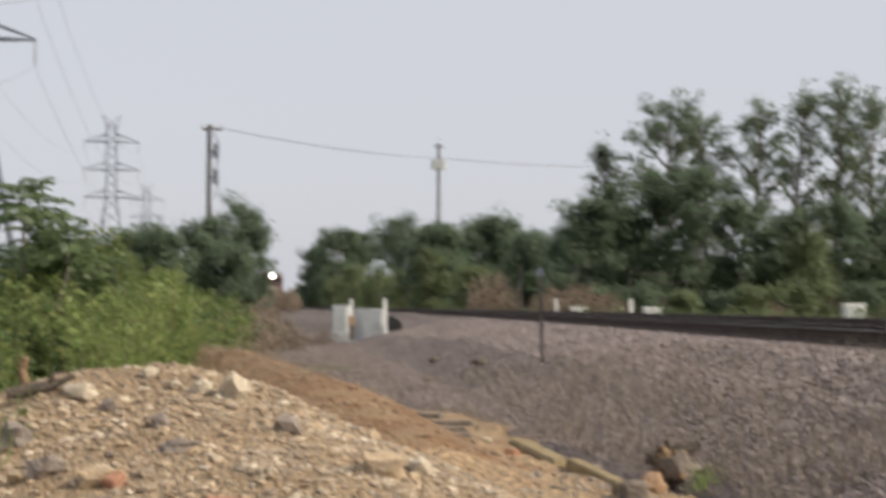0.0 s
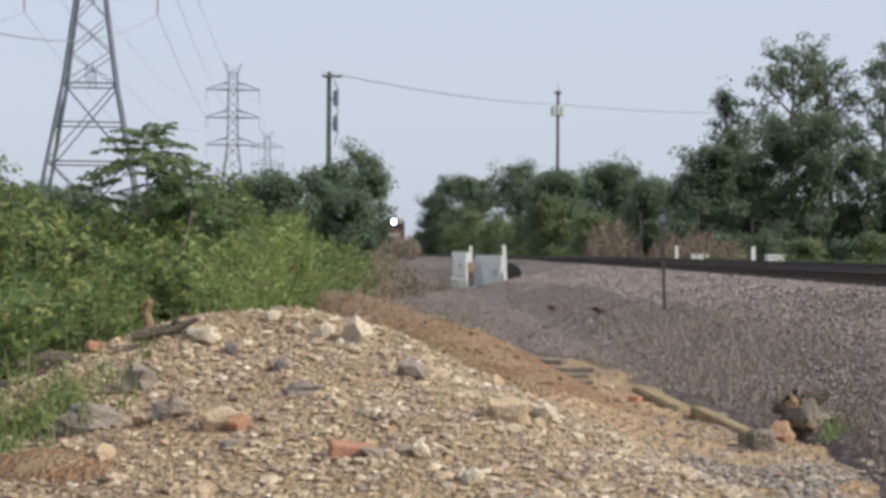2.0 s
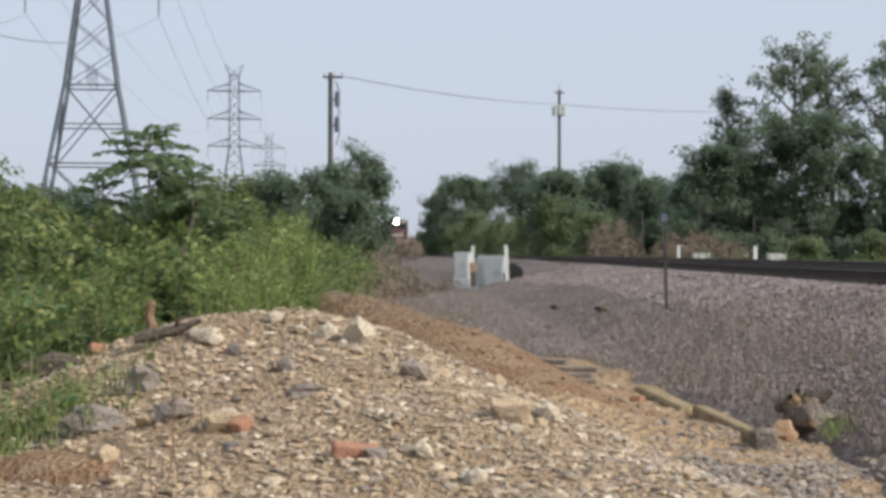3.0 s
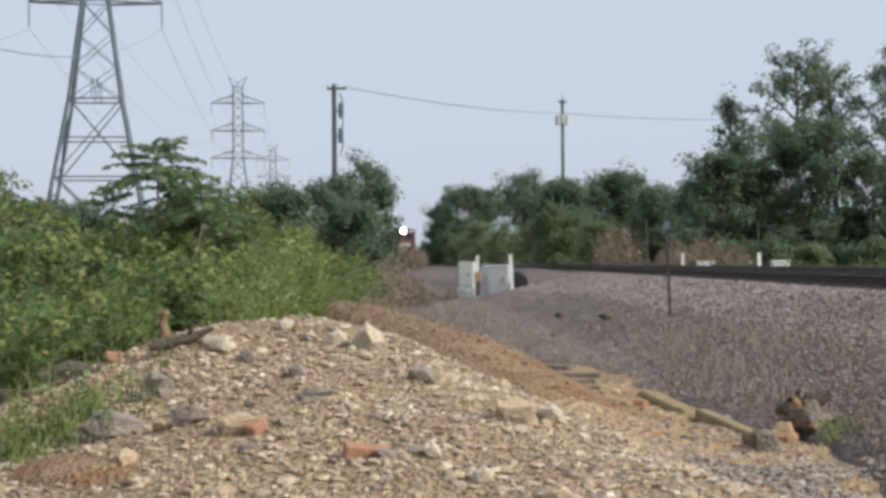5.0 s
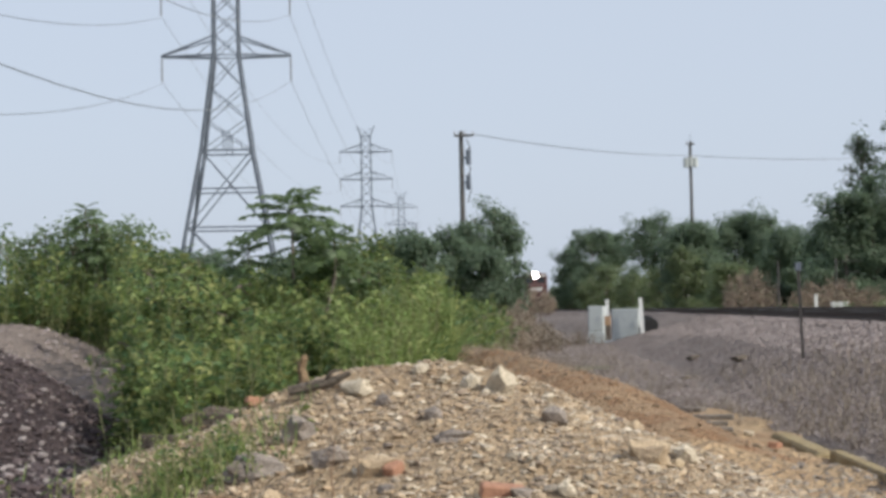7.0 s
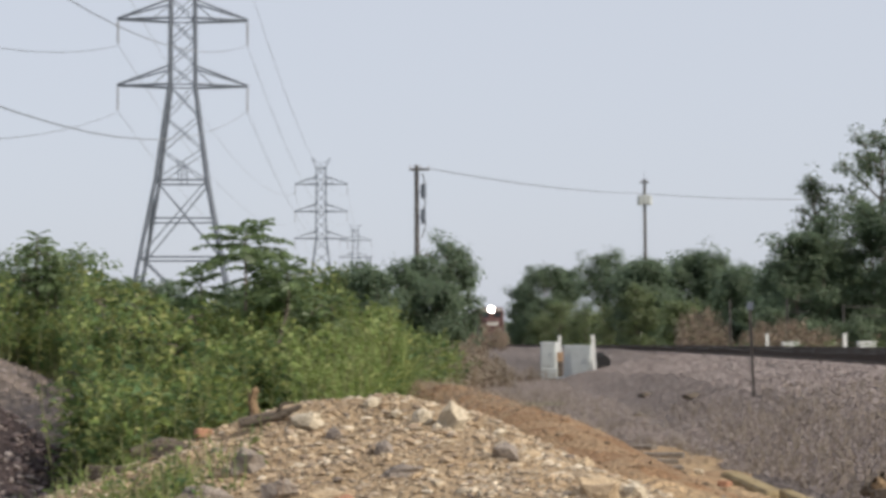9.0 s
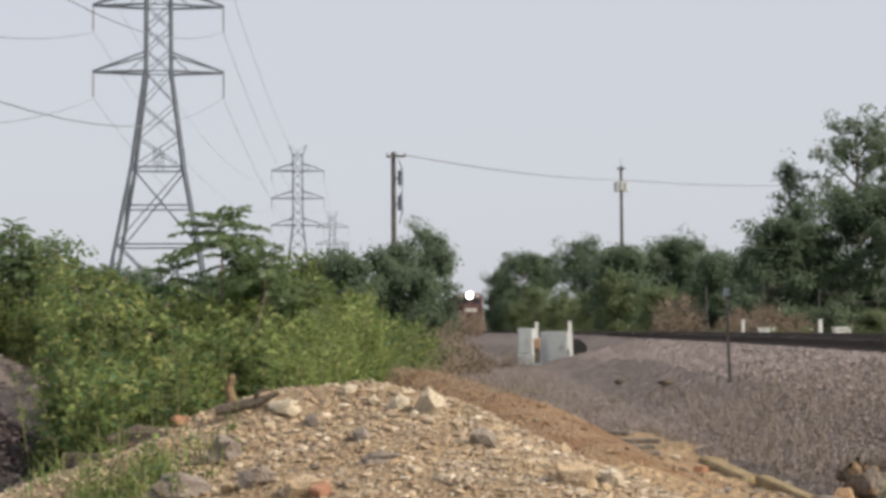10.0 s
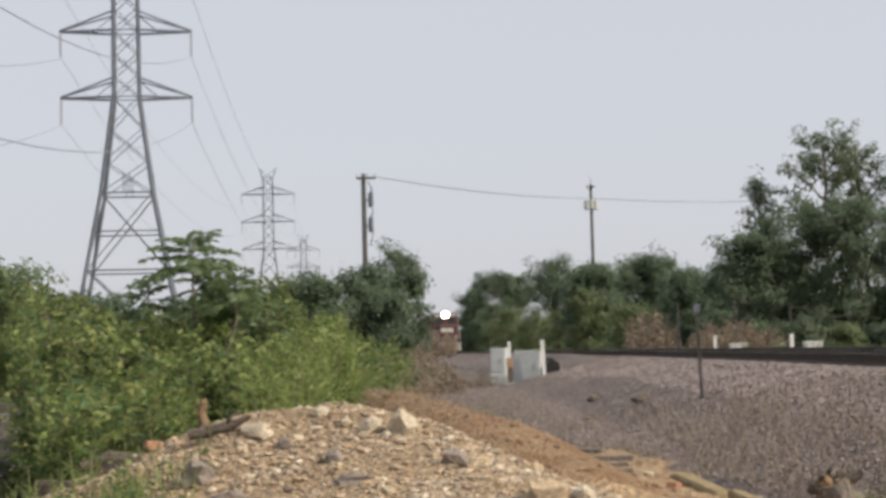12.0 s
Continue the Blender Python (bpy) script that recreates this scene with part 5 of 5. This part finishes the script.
stump = thing("wooden_stub", "short splintered brown wooden stub standing upright", "wooden stub", "", -1.88, 10.55, float(land(-1.88, 10.55)))
part("stub", Mix().path([(0, 0, -0.08), (0.01, 0, 0.05), (-0.01, 0.01, 0.12), (0.012, 0, 0.19), (0.02, 0, 0.215)], [0.05, 0.035, 0.03, 0.026, 0.008], 7).make("stub", "root"), stump)
part("splinter", Mix().bar((-0.02, 0.01, 0.06), (-0.035, 0.01, 0.20), 0.008, 0.002).make("splinter", "wood"), stump)
log = thing("dead_branch", "dark broken branch lying on the mound", "branch", "", -1.72, 10.25, float(land(-1.72, 10.25)) + 0.03)
part("limb", Mix().path([(-0.2, 0, -0.02), (-0.08, 0.02, 0.0), (0.06, 0, 0.03), (0.2, -0.02, 0.09)], [0.035, 0.042, 0.034, 0.015], 7).make("limb", "dark_wood"), log)
part("twig", Mix().path([(0.02, 0, 0.02), (0.08, -0.03, 0.1), (0.16, -0.04, 0.12)], [0.015, 0.012, 0.004], 5).make("twig", "dark_wood"), log)
log = thing("dead_branch", "dark rotten log at the edge of the weeds", "branch", "", -2.45, 10.9, float(land(-2.45, 10.9)) + 0.02)
part("limb", Mix().path([(-0.3, -0.1, -0.03), (-0.12, 0, 0.02), (0.03, 0.05, 0.0), (0.2, 0.04, 0.05)], [0.03, 0.055, 0.05, 0.02], 8).make("limb", "dark_wood"), log)

for px, py, rz_, ln, tl in ((-2.42, 10.45, 78, 0.34, 12), (-2.72, 10.3, 70, 0.42, 16)):
    plank = thing("plank", "dark broken plank lying along the mound edge", "plank", "planks on the mound")
    plank.matrix_basis = pose(px, py, float(land(px, py)) + 0.03, 0, tl * 0.4, rz_ + 0.0)
    part("board", Mix().box(-0.05, -ln / 2, -0.05, 0.05, ln / 2, 0.035, 0.012).make("board", "dark_wood"), plank)

timber = thing("timber", "long squared weathered timber lying along the ballast foot", "timber", "", 2.27, 12.75, 0.10, 3.0)
part("beam", Mix().box(-0.06, -0.2, -0.1, 0.06, 2.1, 0.07, 0.015).make("beam", "wood"), timber)
part("end_block", Mix().box(-0.1, -0.34, -0.12, 0.1, -0.205, 0.12, 0.03).make("end_block", "bark"), timber)
timber = thing("timber", "pale half-buried timber lying on the dirt", "timber", "", 2.10, 14.95, 0.04, 3.4)
part("beam", Mix().box(-0.10, 0, -0.12, 0.10, 2.4, 0.10, 0.03).make("beam", "wood"), timber)
for px, py, rz_, ln in ((1.0, 16.4, 80, 0.8), (1.05, 17.2, 95, 0.7), (1.25, 17.7, 84, 0.5), (0.8, 15.4, 70, 0.5)):
    plank = thing("plank", "dark weathered plank lying flat on the dirt", "plank", "planks on the dirt", px, py, float(land(px, py)), rz_)
    part("board", Mix().box(-0.09, -ln / 2, -0.02, 0.09, ln / 2, 0.025, 0.008).make("board", "bark"), plank)

roots = thing("root_clump", "torn brown root clump lying on the ballast slope", "root clump", "", 2.80, 13.45, float(land(2.80, 13.45)) - 0.02)
roots.scale = (1.25, 1.25, 1.45)
_q = np.random.default_rng(9)
ball = Mix()
bv, bf = ICO2
ball.v.append(bv * np.array((0.14, 0.12, 0.10)) * (1 + _q.uniform(-0.4, 0.4, (len(bv), 1))) + np.array((0, 0, 0.08)))
part("clod", mesh("clod", ball.v[0], bf, "bark"), roots, "clod of earth")
for k in range(11):
    a = _q.uniform(0, 6.28)
    d = np.array([math.cos(a), math.sin(a) * 0.6, _q.uniform(-0.3, 1.0)]) * _q.uniform(0.5, 1.1)
    p0 = d * 0.1 + np.array((0, 0, 0.08))
    part("root", Mix().path([p0, p0 + d * 0.05 + _q.normal(0, 0.02, 3), p0 + d * 0.09 + _q.normal(0, 0.03, 3)], [0.05, 0.045, 0.022], 6).make("root", "root" if k % 3 == 0 else "dark_wood"), roots)

for sx, sy, sh in ((-1.22, 7.35, 0.34), (-1.17, 7.4, 0.42), (-1.27, 7.3, 0.26), (-1.1, 7.5, 0.3), (-1.45, 7.6, 0.2), (-0.3, 9.4, 0.14), (0.45, 7.9, 0.12)):
    s = thing("dead_weed", "dry brown weed stalk standing in the rubble", "dead weed", "dead weeds", sx, sy, float(land(sx, sy)))
    k = _q.normal(0, 0.02, 2)
    part("stalk", Mix().path([(0, 0, -0.03), (k[0], k[1], sh * 0.5), (k[0] * 0.5, k[1] * 2, sh)], [0.004, 0.0035, 0.002], 4).make("stalk", "dead_stalk"), s)
    hp = np.array([(k[0] * 0.5, k[1] * 2, sh)]) + _q.normal(0, 0.02, (24, 3)) * np.array((1, 1, 2.2))
    tagged(part("seed_head", mesh("seed_head", *foliage(hp, 0.022, 0.012, _q), "dry_brush"), s), kind="stuff")

def patch_height(X, Y):
    a, b = X + 1.88, Y - 8.02
    e = ((a + b) / 0.3) ** 2 + ((a - b) / 0.75) ** 2 + 0.3 * rough(X, Y, 0.2, 17)
    return pile_height(X, Y) + 0.055 - 0.06 * e


thing("dirt_patch", "smooth patch of bare brown dirt in the rubble", "dirt", kind="structure", data=sheet("dirt_patch", np.arange(-2.6, -1.1, 0.05), np.arange(7.3, 8.8, 0.05), patch_height, "red_dirt"))
r = np.random.default_rng(301)
x, y, r = field(1100, 14.6, 21, 1.3, 302)
grass("tall_grass", "tall pale green grass stems before the weeds", x, y, r.uniform(0.7, 1.5, len(x)), "weed_pale", 303, lean=0.1, width=0.009)

# ---- the train ----
def locomotive():
    t = thing("locomotive", "dark red diesel freight locomotive with a bright headlight", "locomotive")
    part("frame", Mix().box(-1.5, 0.3, 1.05, 1.5, 20.5, 1.45, 0.05).make("frame", "loco_dark"), t)
    part("long_hood", Mix().box(-0.95, 5.4, 1.46, 0.95, 20.0, 4.2, 0.18).make("long_hood", "loco_red"), t)
    part("radiator", Mix().box(-1.5, 15.5, 3.4, 1.5, 19.6, 4.5, 0.12).make("radiator", "loco_red"), t)
    part("nose", Mix().box(-0.95, 0.9, 1.46, 0.95, 2.9, 3.2, 0.16).make("nose", "loco_red"), t)
    cab = part("cab", Mix().box(-1.52, 2.92, 1.46, 1.52, 5.38, 4.55, 0.22).make("cab", "loco_red"), t)
    for s in (-1, 1):
        part("windscreen", Mix().box(s * 0.72 - 0.42, 2.88, 3.35, s * 0.72 + 0.42, 2.915, 3.95, 0.01).make("windscreen", "glass"), cab)
        part("ditch_light", Mix().bar((s * 0.95, 0.28, 1.75), (s * 0.95, 0.4, 1.75), 0.12, 0.12, 10).make("ditch_light", "loco_grey"), t)
        part("handrail", Mix().bar((s * 1.45, 0.4, 1.45), (s * 1.45, 0.4, 2.5), 0.03).bar((s * 1.45, 0.4, 2.5), (s * 1.45, 2.9, 2.5), 0.03).make("handrail", "loco_grey"), t)
        part("fuel_tank", Mix().box(s * 0.75 - 0.65, 7, 0.35, s * 0.75 + 0.65, 13, 1.04, 0.15).make("fuel_tank", "loco_dark"), t)
        part("number_board", Mix().box(s * 0.95 - 0.3, 2.86, 4.12, s * 0.95 + 0.3, 2.915, 4.36, 0.01).make("number_board", "loco_grey"), cab)
    # disc wider than a real lens: the lamp's glare is built into its size
    part("lamp", Mix().bar((0, 2.8, 4.32), (0, 2.9, 4.32), 0.38, 0.38, 16).make("lamp", "headlight"), cab, "white headlight disc enlarged to stand for its glare")
    part("nose_stripe", Mix().box(-0.7, 0.87, 2.3, 0.7, 0.897, 2.75, 0.01).make("nose_stripe", "loco_grey"), t, "pale grey band")
    part("plow", Mix().box(-1.45, 0.0, 0.2, 1.45, 0.3, 1.0, 0.05).make("plow", "loco_grey"), t)
    part("coupler", Mix().box(-0.15, -0.35, 0.75, 0.15, 0.0, 1.0, 0.04).make("coupler", "loco_dark"), t)
    part("exhaust_stack", Mix().box(-0.3, 9.0, 4.2, 0.3, 10.0, 4.55, 0.05).make("exhaust_stack", "loco_dark"), t)
    for b in (3.2, 16.8):
        truck = part("truck", Mix().box(-1.15, b - 2.2, 0.35, 1.15, b + 2.2, 0.95, 0.08).make("truck", "loco_dark"), t)
        for o in (-1.7, 0, 1.7):
            part("wheelset", Mix().bar((-0.8, b + o, 0.5), (-0.66, b + o, 0.5), 0.5, 0.5, 16).bar((0.66, b + o, 0.5), (0.8, b + o, 0.5), 0.5, 0.5, 16).bar((-0.66, b + o, 0.5), (0.66, b + o, 0.5), 0.09, 0.09, 8).make("wheelset", "rust_steel"), truck)
    return t


def hopper():
    t = thing("freight_car", "dark covered hopper freight car coupled in a train", "freight car", "freight cars")
    part("body", Mix().box(-1.55, 0.6, 1.5, 1.55, 15.4, 4.5, 0.3).make("body", "loco_dark"), t)
    part("roof_walk", Mix().box(-0.4, 0.7, 4.503, 0.4, 15.3, 4.58, 0.02).make("roof_walk", "loco_grey"), t)
    for k in range(3):
        part("hopper_chute", Mix().box(-0.9, 3.2 + k * 4, 0.5, 0.9, 5.0 + k * 4, 1.497, 0.1).make("hopper_chute", "loco_dark"), t)
    for b in (1.8, 14.2):
        truck = part("truck", Mix().box(-1.1, b - 1.3, 0.35, 1.1, b + 1.3, 0.8, 0.08).make("truck", "loco_dark"), t)
        for o in (-0.9, 0.9):
            part("wheelset", Mix().bar((-0.8, b + o, 0.45), (-0.66, b + o, 0.45), 0.45, 0.45, 14).bar((0.66, b + o, 0.45), (0.8, b + o, 0.45), 0.45, 0.45, 14).bar((-0.66, b + o, 0.45), (0.66, b + o, 0.45), 0.08, 0.08, 8).make("wheelset", "rust_steel"), truck)
    return t


TRAIN = [(locomotive(), 0.0, 20.6)]
_first = hopper()
TRAIN.append((_first, 21.4, 16.0))
for k in range(1, 5):
    TRAIN.append((copy_thing(_first, pose(0, 300, 0)), 21.4 + k * 16.6, 16.0))


def motions():
    """The train rolls slowly towards the camera along the nearer track."""
    for ob, behind, length in TRAIN:
        rows = []
        for k in range(13):
            front = 220.5 - 2.75 * k + behind
            a, b = front, front + length
            xa, xb = 6.5035 - float(bend(a)), 6.5035 - float(bend(b))
            rows.append((float(k), pose(xa, a, 1.265, 0, 0, math.degrees(math.atan2(-(xb - xa), b - a)))))
        walk(ob, rows)


motions()
